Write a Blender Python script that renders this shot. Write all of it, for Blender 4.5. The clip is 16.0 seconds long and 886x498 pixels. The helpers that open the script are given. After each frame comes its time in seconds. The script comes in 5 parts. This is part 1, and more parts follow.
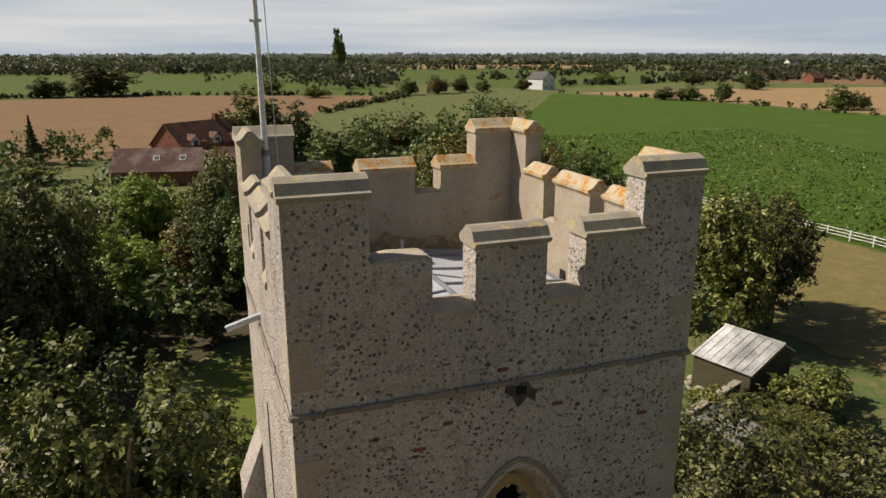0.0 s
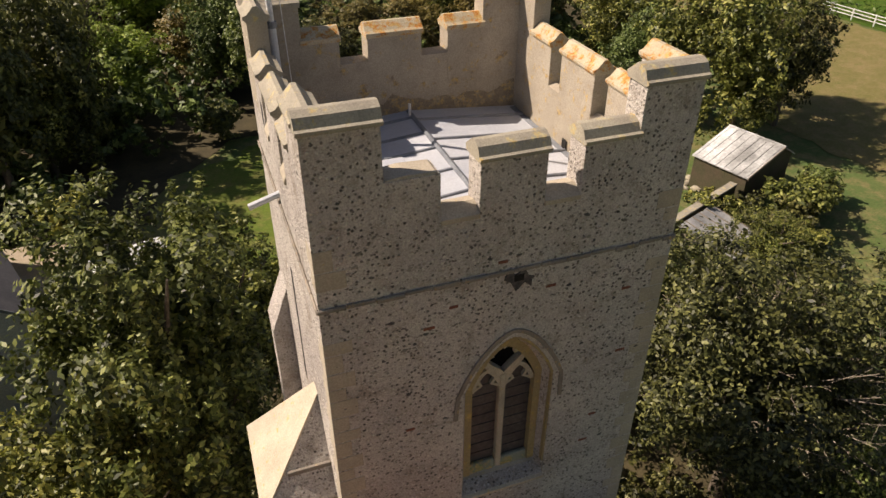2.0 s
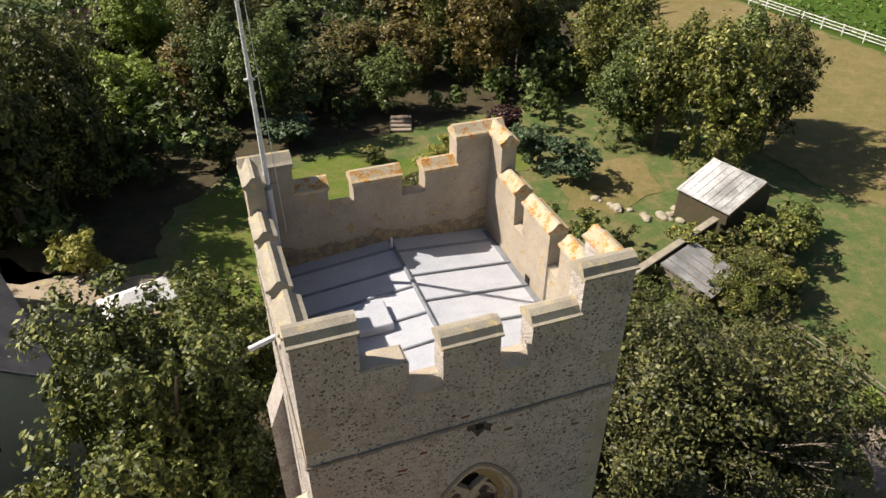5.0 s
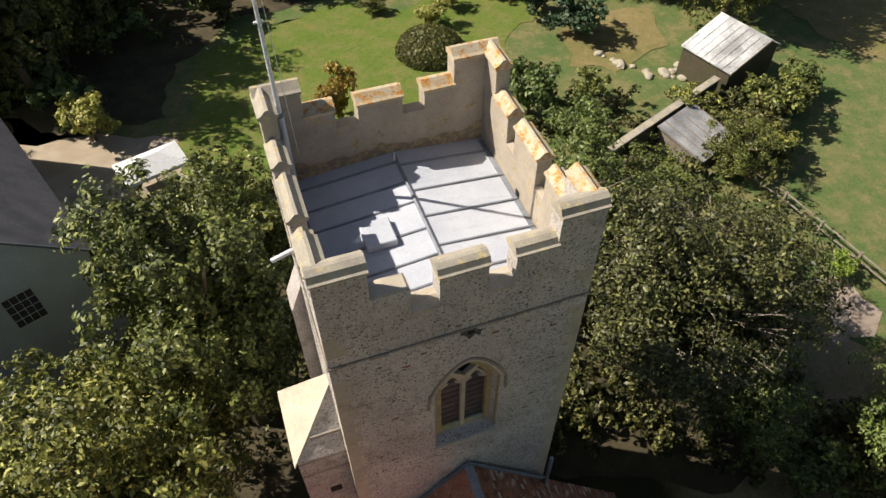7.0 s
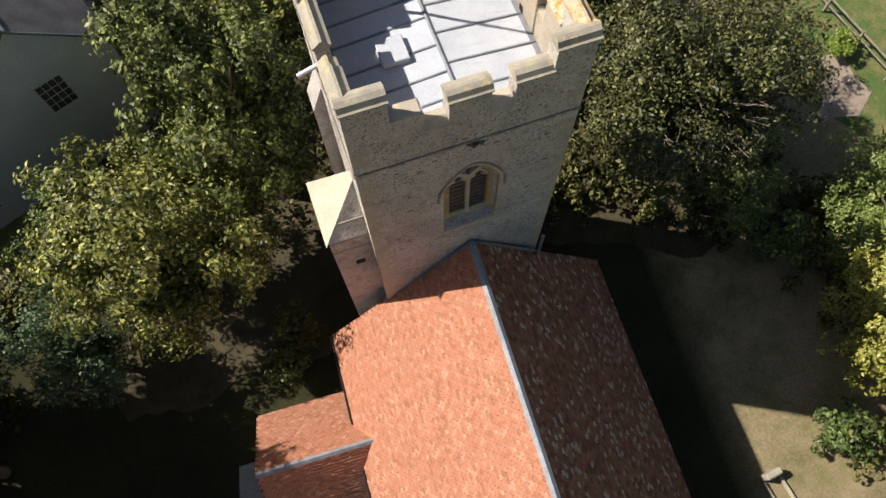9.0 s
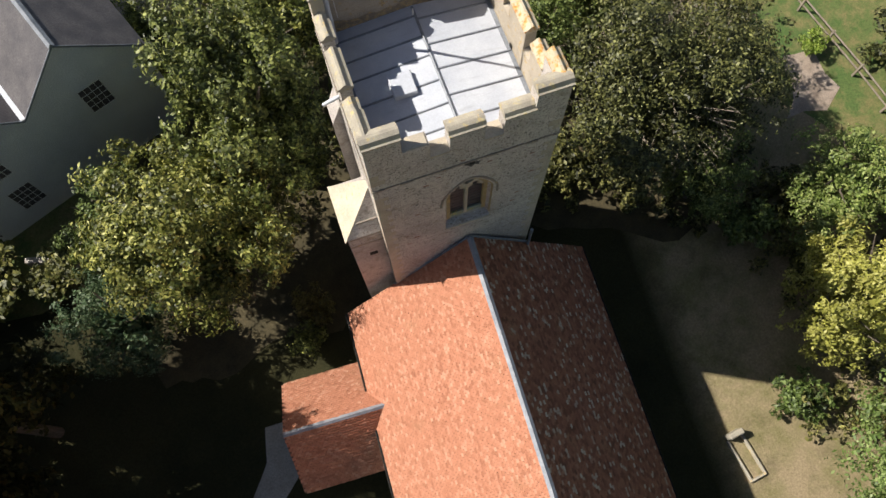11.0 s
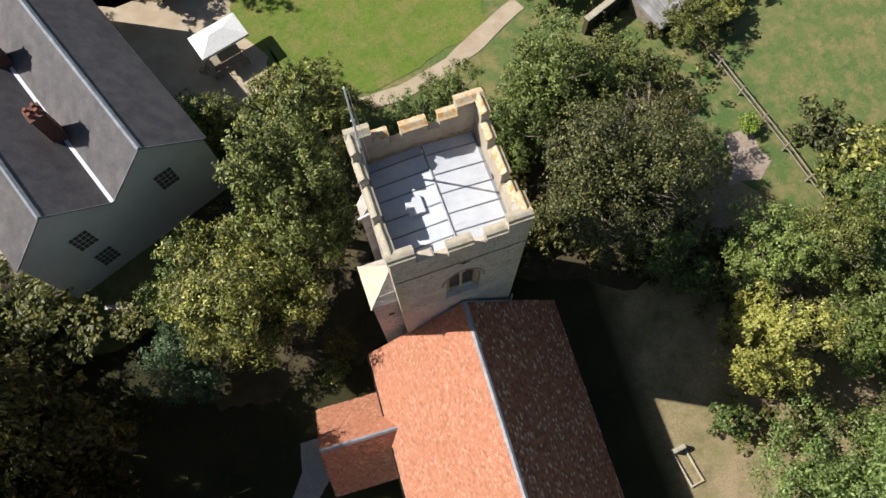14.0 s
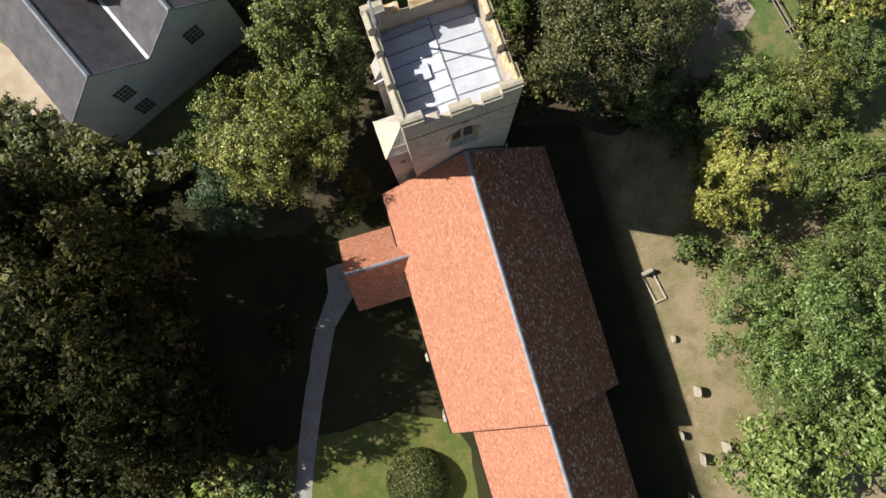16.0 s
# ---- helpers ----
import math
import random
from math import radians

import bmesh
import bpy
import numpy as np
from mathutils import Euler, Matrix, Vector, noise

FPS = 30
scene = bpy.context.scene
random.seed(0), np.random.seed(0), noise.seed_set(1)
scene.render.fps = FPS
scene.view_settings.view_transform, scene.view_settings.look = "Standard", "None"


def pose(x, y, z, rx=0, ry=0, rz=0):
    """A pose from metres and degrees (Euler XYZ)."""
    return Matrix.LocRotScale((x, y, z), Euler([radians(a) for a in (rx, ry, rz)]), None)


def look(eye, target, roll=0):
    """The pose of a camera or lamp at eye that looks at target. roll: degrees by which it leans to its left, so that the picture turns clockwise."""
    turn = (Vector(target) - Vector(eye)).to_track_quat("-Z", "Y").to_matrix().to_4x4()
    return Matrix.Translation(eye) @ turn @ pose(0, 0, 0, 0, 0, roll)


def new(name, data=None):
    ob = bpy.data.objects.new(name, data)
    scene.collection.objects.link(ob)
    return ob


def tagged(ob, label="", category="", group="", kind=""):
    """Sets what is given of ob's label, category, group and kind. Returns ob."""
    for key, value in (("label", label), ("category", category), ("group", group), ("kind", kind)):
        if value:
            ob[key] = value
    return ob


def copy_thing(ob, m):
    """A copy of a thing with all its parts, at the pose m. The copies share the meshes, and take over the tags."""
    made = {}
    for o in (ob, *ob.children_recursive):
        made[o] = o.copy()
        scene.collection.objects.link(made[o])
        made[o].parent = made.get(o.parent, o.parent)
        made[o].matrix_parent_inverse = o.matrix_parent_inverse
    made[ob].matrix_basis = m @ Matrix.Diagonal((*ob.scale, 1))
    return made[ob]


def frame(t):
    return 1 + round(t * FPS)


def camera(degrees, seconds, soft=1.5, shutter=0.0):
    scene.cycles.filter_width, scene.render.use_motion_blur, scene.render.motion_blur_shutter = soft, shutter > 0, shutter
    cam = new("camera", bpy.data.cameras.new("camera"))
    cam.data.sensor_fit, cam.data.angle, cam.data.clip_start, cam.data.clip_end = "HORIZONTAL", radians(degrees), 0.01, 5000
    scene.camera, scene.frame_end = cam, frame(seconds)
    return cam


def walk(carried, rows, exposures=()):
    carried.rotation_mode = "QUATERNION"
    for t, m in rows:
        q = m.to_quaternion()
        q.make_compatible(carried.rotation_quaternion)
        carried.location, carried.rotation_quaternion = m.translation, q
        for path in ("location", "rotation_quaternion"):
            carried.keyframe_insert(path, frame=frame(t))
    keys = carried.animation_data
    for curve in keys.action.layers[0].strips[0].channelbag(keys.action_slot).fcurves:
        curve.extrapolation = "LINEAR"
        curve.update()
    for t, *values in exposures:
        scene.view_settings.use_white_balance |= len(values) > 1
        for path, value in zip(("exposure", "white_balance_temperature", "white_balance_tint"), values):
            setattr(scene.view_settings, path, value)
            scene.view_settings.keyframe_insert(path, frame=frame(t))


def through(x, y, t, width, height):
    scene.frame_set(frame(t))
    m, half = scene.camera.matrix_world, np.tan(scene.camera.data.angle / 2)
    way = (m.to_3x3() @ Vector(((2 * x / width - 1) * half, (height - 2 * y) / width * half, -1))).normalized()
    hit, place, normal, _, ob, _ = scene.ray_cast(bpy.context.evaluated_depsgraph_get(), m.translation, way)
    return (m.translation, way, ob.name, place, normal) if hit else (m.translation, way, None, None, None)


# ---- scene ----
cam = camera(64.3, 16.0)
METRES, EYE, TILT, LEAN, TURN = 29.0, 22.7, -15.5, 0.0, -17.4
ROWS = [
    (0.0, 0.0, 0.0, 0.0, -0.0, 0.0, 0.0),
    (0.5, 0.0, -0.0041, 0.0145, 0.1, -4.72, -0.04),
    (1.0, -0.0002, -0.0107, 0.0279, 0.2, -9.46, -0.06),
    (1.5, -0.0012, -0.0156, 0.0416, 0.28, -13.69, -0.09),
    (2.0, -0.0015, -0.0168, 0.0623, 0.37, -18.31, -0.14),
    (2.5, -0.0043, -0.0216, 0.0826, 0.41, -18.38, -0.15),
    (3.0, -0.0053, -0.0272, 0.1071, 0.44, -18.41, -0.17),
    (3.5, -0.0007, -0.0279, 0.1273, 0.44, -18.41, -0.16),
    (6.0, 0.0204, -0.0546, 0.2158, 0.63, -23.41, -0.09),
    (6.5, 0.0209, -0.0605, 0.239, 0.73, -28.7, -0.07),
    (7.0, 0.0204, -0.0651, 0.2586, 0.77, -33.3, -0.04),
    (7.5, 0.0206, -0.0699, 0.2834, 0.87, -38.63, -0.02),
    (8.0, 0.0201, -0.0766, 0.302, 0.97, -43.32, -0.04),
    (8.5, 0.0195, -0.0855, 0.3235, 1.02, -47.94, 0.04),
    (9.0, 0.0176, -0.0957, 0.3465, 1.09, -53.25, 0.15),
    (11.5, 0.0183, -0.151, 0.5102, 1.13, -56.22, 0.27),
    (12.0, 0.0184, -0.1633, 0.5639, 1.11, -56.17, 0.27),
    (12.5, 0.0173, -0.1758, 0.6266, 1.13, -56.14, 0.3),
    (13.0, 0.0183, -0.1869, 0.6707, 1.11, -56.08, 0.29),
    (13.5, 0.0197, -0.1987, 0.7139, 1.13, -56.07, 0.3),
    (14.0, 0.0201, -0.2125, 0.7591, 1.13, -56.06, 0.31),
    (14.5, 0.021, -0.2261, 0.811, 1.2, -59.36, 0.37),
    (15.0, 0.0217, -0.2389, 0.8545, 1.19, -62.73, 0.44),
    (15.5, 0.0217, -0.2542, 0.9033, 1.19, -66.32, 0.51),
    (16.0, 0.021, -0.2721, 0.9552, 1.14, -70.12, 0.6),
]
walk(cam, [(t, pose(-3.35, -10.55, EYE, TILT, LEAN, TURN) @ pose(METRES * x, METRES * y, METRES * z, 90 + pitch, roll, yaw)) for t, x, y, z, yaw, pitch, roll in ROWS],
     [(0, 0.0, 7300, 13), (0.5, 0.05, 7900, 17), (1, 0.1, 7950, 18), (2, 0.34, 7600, 18), (3.5, 0.52, 7200, 16), (9, 0.55, 6700, 11), (16, 0.64, 6420, 10)])

# ---- light levels ----
SUN, SKY, CLOUD = 5.0, 0.052, 1.0

# ---- world, sun, exposure ----
SUN_FROM = Vector((-0.899, 0.438, 0.0)) * math.cos(radians(43.5)) + Vector((0, 0, math.sin(radians(43.5))))
world = bpy.data.worlds.new("daylight")
scene.world = world
world.use_nodes = True
wn = world.node_tree.nodes
sky = wn.new("ShaderNodeTexSky")
sky.sky_type, sky.sun_disc = "NISHITA", False
sky.sun_elevation = radians(43.5)
sky.sun_rotation = math.atan2(SUN_FROM.x, SUN_FROM.y)
world.node_tree.links.new(sky.outputs[0], wn["Background"].inputs[0])
wn["Background"].inputs[1].default_value = SKY
sun = new("sun", bpy.data.lights.new("sun", "SUN"))
sun.data.energy, sun.data.angle, sun.data.color = SUN, radians(0.53), (1.0, 0.95, 0.87)
sun.matrix_world = look(SUN_FROM * 100, (0, 0, 0))


# ---- materials ----
class Nodes:
    """A small wrapper round a material's node tree."""

    def __init__(self, name, rough=0.9, metal=0.0, spec=0.3):
        self.mat = bpy.data.materials.new(name)
        self.mat.use_nodes = True
        self.t = self.mat.node_tree
        self.bsdf = self.t.nodes["Principled BSDF"]
        self.bsdf.inputs["Roughness"].default_value = rough
        self.bsdf.inputs["Metallic"].default_value = metal
        self.bsdf.inputs["Specular IOR Level"].default_value = spec
        self.co = self.t.nodes.new("ShaderNodeTexCoord").outputs["Object"]

    def put(self, socket, value):
        if isinstance(value, bpy.types.NodeSocket):
            self.t.links.new(value, socket)
        elif isinstance(value, tuple) and len(value) == 3 and socket.type == "RGBA":
            socket.default_value = (*value, 1)
        else:
            socket.default_value = value

    def noise(self, scale, detail=4, rough=0.6, stretch=None, distort=0.0):
        n = self.t.nodes.new("ShaderNodeTexNoise")
        self.put(n.inputs["Vector"], self.scaled(stretch) if stretch else self.co)
        n.inputs["Scale"].default_value, n.inputs["Detail"].default_value = scale, detail
        n.inputs["Roughness"].default_value, n.inputs["Distortion"].default_value = rough, distort
        return n.outputs["Fac"]

    def scaled(self, stretch, turn=0.0):
        n = self.t.nodes.new("ShaderNodeMapping")
        self.put(n.inputs["Vector"], self.co)
        n.inputs["Scale"].default_value = stretch
        n.inputs["Rotation"].default_value = (0, 0, turn)
        return n.outputs[0]

    def cells(self, scale, feature="F1", out="Distance", stretch=None):
        n = self.t.nodes.new("ShaderNodeTexVoronoi")
        n.feature = feature
        self.put(n.inputs["Vector"], self.scaled(stretch) if stretch else self.co)
        n.inputs["Scale"].default_value = scale
        return n.outputs[out]

    def wave(self, scale, stretch=(1, 1, 1), turn=0.0, distort=1.0):
        n = self.t.nodes.new("ShaderNodeTexWave")
        self.put(n.inputs["Vector"], self.scaled(stretch, turn))
        n.inputs["Scale"].default_value, n.inputs["Distortion"].default_value = scale, distort
        return n.outputs["Fac"]

    def ramp(self, fac, *stops):
        n = self.t.nodes.new("ShaderNodeValToRGB")
        self.put(n.inputs[0], fac)
        e = n.color_ramp.elements
        while len(e) < len(stops):
            e.new(0.5)
        for i, (p, c) in enumerate(stops):
            e[i].position = p
            e[i].color = (c, c, c, 1) if isinstance(c, (int, float)) else (*c, 1)
        return n.outputs[0]

    def mix(self, fac, a, b, mode="MIX"):
        n = self.t.nodes.new("ShaderNodeMix")
        n.data_type, n.blend_type = "RGBA", mode
        self.put(n.inputs[0], fac)
        self.put(n.inputs[6], a)
        self.put(n.inputs[7], b)
        return n.outputs[2]

    def island(self):
        return self.t.nodes.new("ShaderNodeNewGeometry").outputs["Random Per Island"]

    def each(self):
        return self.t.nodes.new("ShaderNodeObjectInfo").outputs["Random"]

    def colour(self, value):
        self.put(self.bsdf.inputs["Base Color"], value)
        return self

    def bump(self, height, strength=0.5, distance=0.02):
        n = self.t.nodes.new("ShaderNodeBump")
        self.put(n.inputs["Height"], height)
        n.inputs["Strength"].default_value, n.inputs["Distance"].default_value = strength, distance
        self.put(self.bsdf.inputs["Normal"], n.outputs[0])
        return self


def two_tone(name, a, b, scale=3.0, fine=30.0, rough=0.9, bump=0.4, metal=0.0, spec=0.3, stretch=None):
    n = Nodes(name, rough, metal, spec)
    big = n.ramp(n.noise(scale, stretch=stretch), (0.35, 0.0), (0.65, 1.0))
    c = n.mix(big, a, b)
    f = n.noise(fine, 6)
    c = n.mix(0.55, c, n.ramp(f, (0.3, 0.45), (0.7, 1.35)), "MULTIPLY")
    return n.colour(c).bump(f, bump, 0.01).mat


def leaf_material(name, a, b, c, through=0.24, gloss=0.45):
    """Leaves that differ one by one, from plant to plant, and let some light through."""
    n = Nodes(name, 0.52, 0, gloss)
    col = n.ramp(n.island(), (0.0, a), (0.55, b), (1.0, c))
    blotch = n.ramp(n.noise(0.35, 3), (0.3, 0.6), (0.7, 1.25))
    col = n.mix(1.0, col, blotch, "MULTIPLY")
    col = n.mix(1.0, col, n.ramp(n.each(), (0.0, (0.8, 0.85, 0.8)), (1.0, (1.2, 1.12, 1.0))), "MULTIPLY")
    n.colour(col)
    tr = n.t.nodes.new("ShaderNodeBsdfTranslucent")
    n.t.links.new(col, tr.inputs[0])
    mx = n.t.nodes.new("ShaderNodeMixShader")
    mx.inputs[0].default_value = through
    n.t.links.new(n.bsdf.outputs[0], mx.inputs[1])
    n.t.links.new(tr.outputs[0], mx.inputs[2])
    n.t.links.new(mx.outputs[0], n.t.nodes["Material Output"].inputs[0])
    return n.mat


# olive and twiggy leaves: the last, palest tone puts glints into the colour
LEAF_OLIVE = leaf_material("leaf_olive", (0.034, 0.044, 0.009), (0.13, 0.155, 0.028), (0.44, 0.44, 0.13))
LEAF_GREEN = leaf_material("leaf_green", (0.04, 0.065, 0.014), (0.115, 0.165, 0.036), (0.28, 0.34, 0.115))
LEAF_DARK = leaf_material("leaf_dark", (0.04, 0.05, 0.013), (0.095, 0.11, 0.028), (0.25, 0.25, 0.075))
LEAF_YEW = leaf_material("leaf_yew", (0.018, 0.02, 0.006), (0.036, 0.037, 0.011), (0.08, 0.076, 0.024), 0.2, 0.12)
LEAF_LIGHT = leaf_material("leaf_light", (0.075, 0.12, 0.026), (0.165, 0.24, 0.055), (0.35, 0.41, 0.16))
LEAF_TWIGGY = leaf_material("leaf_twiggy", (0.022, 0.026, 0.008), (0.08, 0.086, 0.024), (0.29, 0.285, 0.1))
LEAF_YELLOW = leaf_material("leaf_yellow", (0.23, 0.24, 0.045), (0.42, 0.42, 0.095), (0.56, 0.54, 0.19))
LEAF_LIME = leaf_material("leaf_lime", (0.11, 0.18, 0.022), (0.23, 0.34, 0.045), (0.43, 0.5, 0.13))
LEAF_BRONZE = leaf_material("leaf_bronze", (0.075, 0.062, 0.016), (0.18, 0.145, 0.036), (0.32, 0.25, 0.08))
LEAF_CROP = leaf_material("leaf_crop", (0.05, 0.1, 0.014), (0.075, 0.145, 0.02), (0.15, 0.22, 0.05))
LEAF_GOLD = leaf_material("leaf_gold", (0.2, 0.13, 0.025), (0.38, 0.26, 0.05), (0.52, 0.38, 0.1))
LEAF_RED = leaf_material("leaf_red", (0.03, 0.012, 0.012), (0.06, 0.02, 0.018), (0.1, 0.035, 0.03))
LEAF_BLUE = leaf_material("leaf_bluegreen", (0.03, 0.07, 0.03), (0.075, 0.13, 0.06), (0.17, 0.23, 0.13))
# distance haze put into the leaf colours: paler and more even far off
LEAF_FAR_HAZE = leaf_material("leaf_far_haze", (0.075, 0.09, 0.045), (0.1, 0.115, 0.058), (0.14, 0.145, 0.075), 0.35)
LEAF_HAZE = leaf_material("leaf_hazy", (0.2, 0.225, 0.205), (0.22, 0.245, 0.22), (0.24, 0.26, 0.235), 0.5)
TWIG = two_tone("grey_twig", (0.22, 0.18, 0.14), (0.32, 0.27, 0.21), 4, 25)
BARK = two_tone("bark", (0.09, 0.07, 0.05), (0.16, 0.13, 0.1), 4, 25, stretch=(3, 3, 0.4))


def flint_wall():
    """Flint rubble in lime mortar, with worn render and darker stains."""
    n = Nodes("flint_rubble", 0.92)
    mortar = n.mix(n.ramp(n.noise(0.7, 6, 0.65), (0.35, 0.0), (0.65, 1.0)), (0.63, 0.575, 0.52), (0.5, 0.455, 0.42))
    mortar = n.mix(n.ramp(n.noise(0.3, 5, 0.65, stretch=(1, 1, 1.6)), (0.48, 0.0), (0.62, 0.75)), mortar, (0.4, 0.355, 0.335))
    mortar = n.mix(n.ramp(n.noise(1.8, 5, 0.7), (0.52, 0.0), (0.66, 0.7)), mortar, (0.31, 0.25, 0.2))
    stone = n.ramp(n.cells(15, out="Color"), (0.0, (0.035, 0.033, 0.036)), (0.3, (0.16, 0.135, 0.12)), (0.55, (0.42, 0.36, 0.3)), (0.75, (0.62, 0.57, 0.5)), (1.0, (0.74, 0.7, 0.64)))
    where = n.ramp(n.cells(15), (0.22, 1.0), (0.42, 0.0))
    small = n.ramp(n.cells(34, out="Color"), (0.0, (0.05, 0.045, 0.045)), (0.45, (0.3, 0.26, 0.22)), (1.0, (0.75, 0.7, 0.62)))
    grit = n.ramp(n.cells(34), (0.2, 0.8), (0.4, 0.0))
    part_of = n.ramp(n.noise(1.1, 5, 0.7), (0.34, 0.3), (0.56, 1.0))
    c = n.mix(grit, mortar, small)
    c = n.mix(n.mix(1.0, where, part_of, "MULTIPLY"), c, stone)
    fine = n.noise(38, 8, 0.75)
    c = n.mix(0.75, c, n.ramp(fine, (0.3, 0.42), (0.7, 1.45)), "MULTIPLY")
    return n.colour(c).bump(n.mix(0.5, where, fine), 0.9, 0.04).mat


FLINT = flint_wall()
nd = Nodes("flint_stone", 0.45, 0, 0.5)
nd.colour(nd.ramp(nd.each(), (0.0, (0.05, 0.046, 0.046)), (0.3, (0.14, 0.125, 0.11)), (0.6, (0.32, 0.285, 0.24)), (1.0, (0.62, 0.57, 0.5))))
FLINT_STONE = nd.mat
nd = Nodes("flint_bits", 0.5, 0, 0.5)
nd.colour(nd.ramp(nd.island(), (0.0, (0.06, 0.055, 0.053)), (0.2, (0.19, 0.165, 0.145)), (0.45, (0.35, 0.31, 0.265)), (0.78, (0.48, 0.43, 0.37)), (1.0, (0.7, 0.65, 0.57))))
FLINT_BITS = nd.mat


def lichen_stone(name, a, b, lichen, amount):
    n = Nodes(name, 0.9)
    c = n.mix(n.ramp(n.noise(1.5, 5), (0.35, 0.0), (0.65, 1.0)), a, b)
    spots = n.ramp(n.noise(5.0, 7, 0.7), (amount, 0.0), (amount + 0.08, 1.0))
    tint = n.mix(n.ramp(n.noise(14, 4), (0.4, 0.0), (0.6, 1.0)), lichen, (0.55, 0.38, 0.15))
    c = n.mix(spots, c, tint)
    f = n.noise(35, 6)
    c = n.mix(0.5, c, n.ramp(f, (0.3, 0.55), (0.7, 1.3)), "MULTIPLY")
    return n.colour(c).bump(f, 0.5, 0.015).mat


STONE = lichen_stone("dressed_stone", (0.52, 0.45, 0.35), (0.4, 0.345, 0.27), (0.5, 0.45, 0.3), 0.62)
DARK_STONE = lichen_stone("weathered_string", (0.2, 0.175, 0.15), (0.33, 0.285, 0.235), (0.3, 0.26, 0.2), 0.58)
COPING = lichen_stone("coping_stone", (0.43, 0.385, 0.3), (0.3, 0.27, 0.22), (0.5, 0.44, 0.26), 0.56)
COPING_LICHEN = lichen_stone("lichened_coping", (0.55, 0.48, 0.35), (0.45, 0.37, 0.25), (0.48, 0.18, 0.035), 0.5)
RENDER = lichen_stone("old_render", (0.45, 0.39, 0.31), (0.355, 0.305, 0.24), (0.27, 0.22, 0.165), 0.56)
DAMP = lichen_stone("damp_mossy_render", (0.3, 0.25, 0.185), (0.2, 0.165, 0.12), (0.36, 0.31, 0.24), 0.5)
OCHRE = lichen_stone("ochre_stone", (0.40, 0.31, 0.16), (0.33, 0.26, 0.15), (0.45, 0.34, 0.12), 0.55)
nd = Nodes("sheet_lead", 0.5, 0, 0.5)
film_of = nd.mix(nd.ramp(nd.noise(0.9, 5), (0.35, 0.0), (0.65, 1.0)), (0.45, 0.475, 0.53), (0.55, 0.57, 0.61))
film_of = nd.mix(nd.ramp(nd.noise(2.6, 6, 0.65, stretch=(0.5, 2, 1)), (0.55, 0.0), (0.72, 0.45)), film_of, (0.33, 0.34, 0.37))
LEAD = nd.colour(nd.mix(0.25, film_of, nd.ramp(nd.noise(26, 4), (0.3, 0.6), (0.7, 1.3)), "MULTIPLY")).bump(nd.noise(5, 3), 0.3, 0.02).mat
LEAD_DARK = two_tone("weathered_lead", (0.16, 0.175, 0.2), (0.25, 0.27, 0.3), 2, 22, 0.5, 0.15, 0.0, 0.5)
LEAD_RIDGE = two_tone("ridge_lead", (0.2, 0.215, 0.245), (0.31, 0.32, 0.345), 2, 22, 0.55, 0.2)
TURRET_SLAB = lichen_stone("pale_turret_stone", (0.58, 0.51, 0.4), (0.45, 0.39, 0.3), (0.5, 0.42, 0.24), 0.58)
PANE = two_tone("dusty_leaded_glass", (0.06, 0.05, 0.055), (0.1, 0.085, 0.085), 3, 12, 0.5, 0.1, 0, 0.5)
VOID = two_tone("dark_hollow", (0.012, 0.011, 0.01), (0.02, 0.018, 0.016), 3, 12)
WHITE_PAINT = two_tone("white_paint", (0.78, 0.78, 0.78), (0.7, 0.7, 0.69), 3, 18, 0.5, 0.1)
HOUSE_WALL = two_tone("painted_render_wall", (0.78, 0.79, 0.8), (0.7, 0.71, 0.73), 0.8, 20, 0.85, 0.2)
SLATE = two_tone("grey_slate", (0.07, 0.066, 0.072), (0.115, 0.105, 0.108), 1.2, 14, 0.6, 0.4, 0, 0.4)
TIMBER = two_tone("weathered_timber", (0.2, 0.16, 0.12), (0.3, 0.26, 0.21), 3, 30, stretch=(6, 1, 1))
CANVAS = two_tone("white_canvas", (0.8, 0.8, 0.79), (0.74, 0.74, 0.73), 2, 20, 0.8, 0.15)
TIN = two_tone("pale_sheet_roof", (0.27, 0.27, 0.26), (0.74, 0.74, 0.73), 0.42, 7, 0.6, 0.3)
SHEET_GREY = two_tone("dull_grey_sheet", (0.2, 0.205, 0.21), (0.4, 0.4, 0.4), 0.9, 11, 0.45, 0.3)
BRICK = two_tone("old_red_brick", (0.2, 0.075, 0.05), (0.28, 0.12, 0.075), 1.5, 18)
PATH = two_tone("stone_path", (0.34, 0.32, 0.29), (0.27, 0.25, 0.22), 0.7, 14)
GRAVEL = two_tone("pale_gravel", (0.42, 0.35, 0.26), (0.34, 0.27, 0.19), 0.8, 30)
EARTH = two_tone("bare_earth", (0.4, 0.33, 0.27), (0.28, 0.22, 0.17), 0.6, 16)
# shade on the wall's near side, and ivy, put into the brick colour
SHADED_WALL = two_tone("shaded_old_brick", (0.1, 0.075, 0.05), (0.07, 0.07, 0.035), 0.9, 14)
# chimney brick with the stack's shadow side put into an even dark colour
STACK = two_tone("shaded_brick", (0.1, 0.05, 0.04), (0.15, 0.075, 0.055), 1.5, 18)
SCAR = two_tone("dark_wall_scar", (0.06, 0.057, 0.06), (0.16, 0.14, 0.13), 5, 22, 0.9, 0.9)
MOSSY_STONE = lichen_stone("mossy_sill_stone", (0.3, 0.31, 0.25), (0.24, 0.24, 0.19), (0.22, 0.26, 0.14), 0.5)
GRAVE = lichen_stone("grave_stone", (0.42, 0.38, 0.3), (0.33, 0.3, 0.24), (0.5, 0.45, 0.25), 0.55)


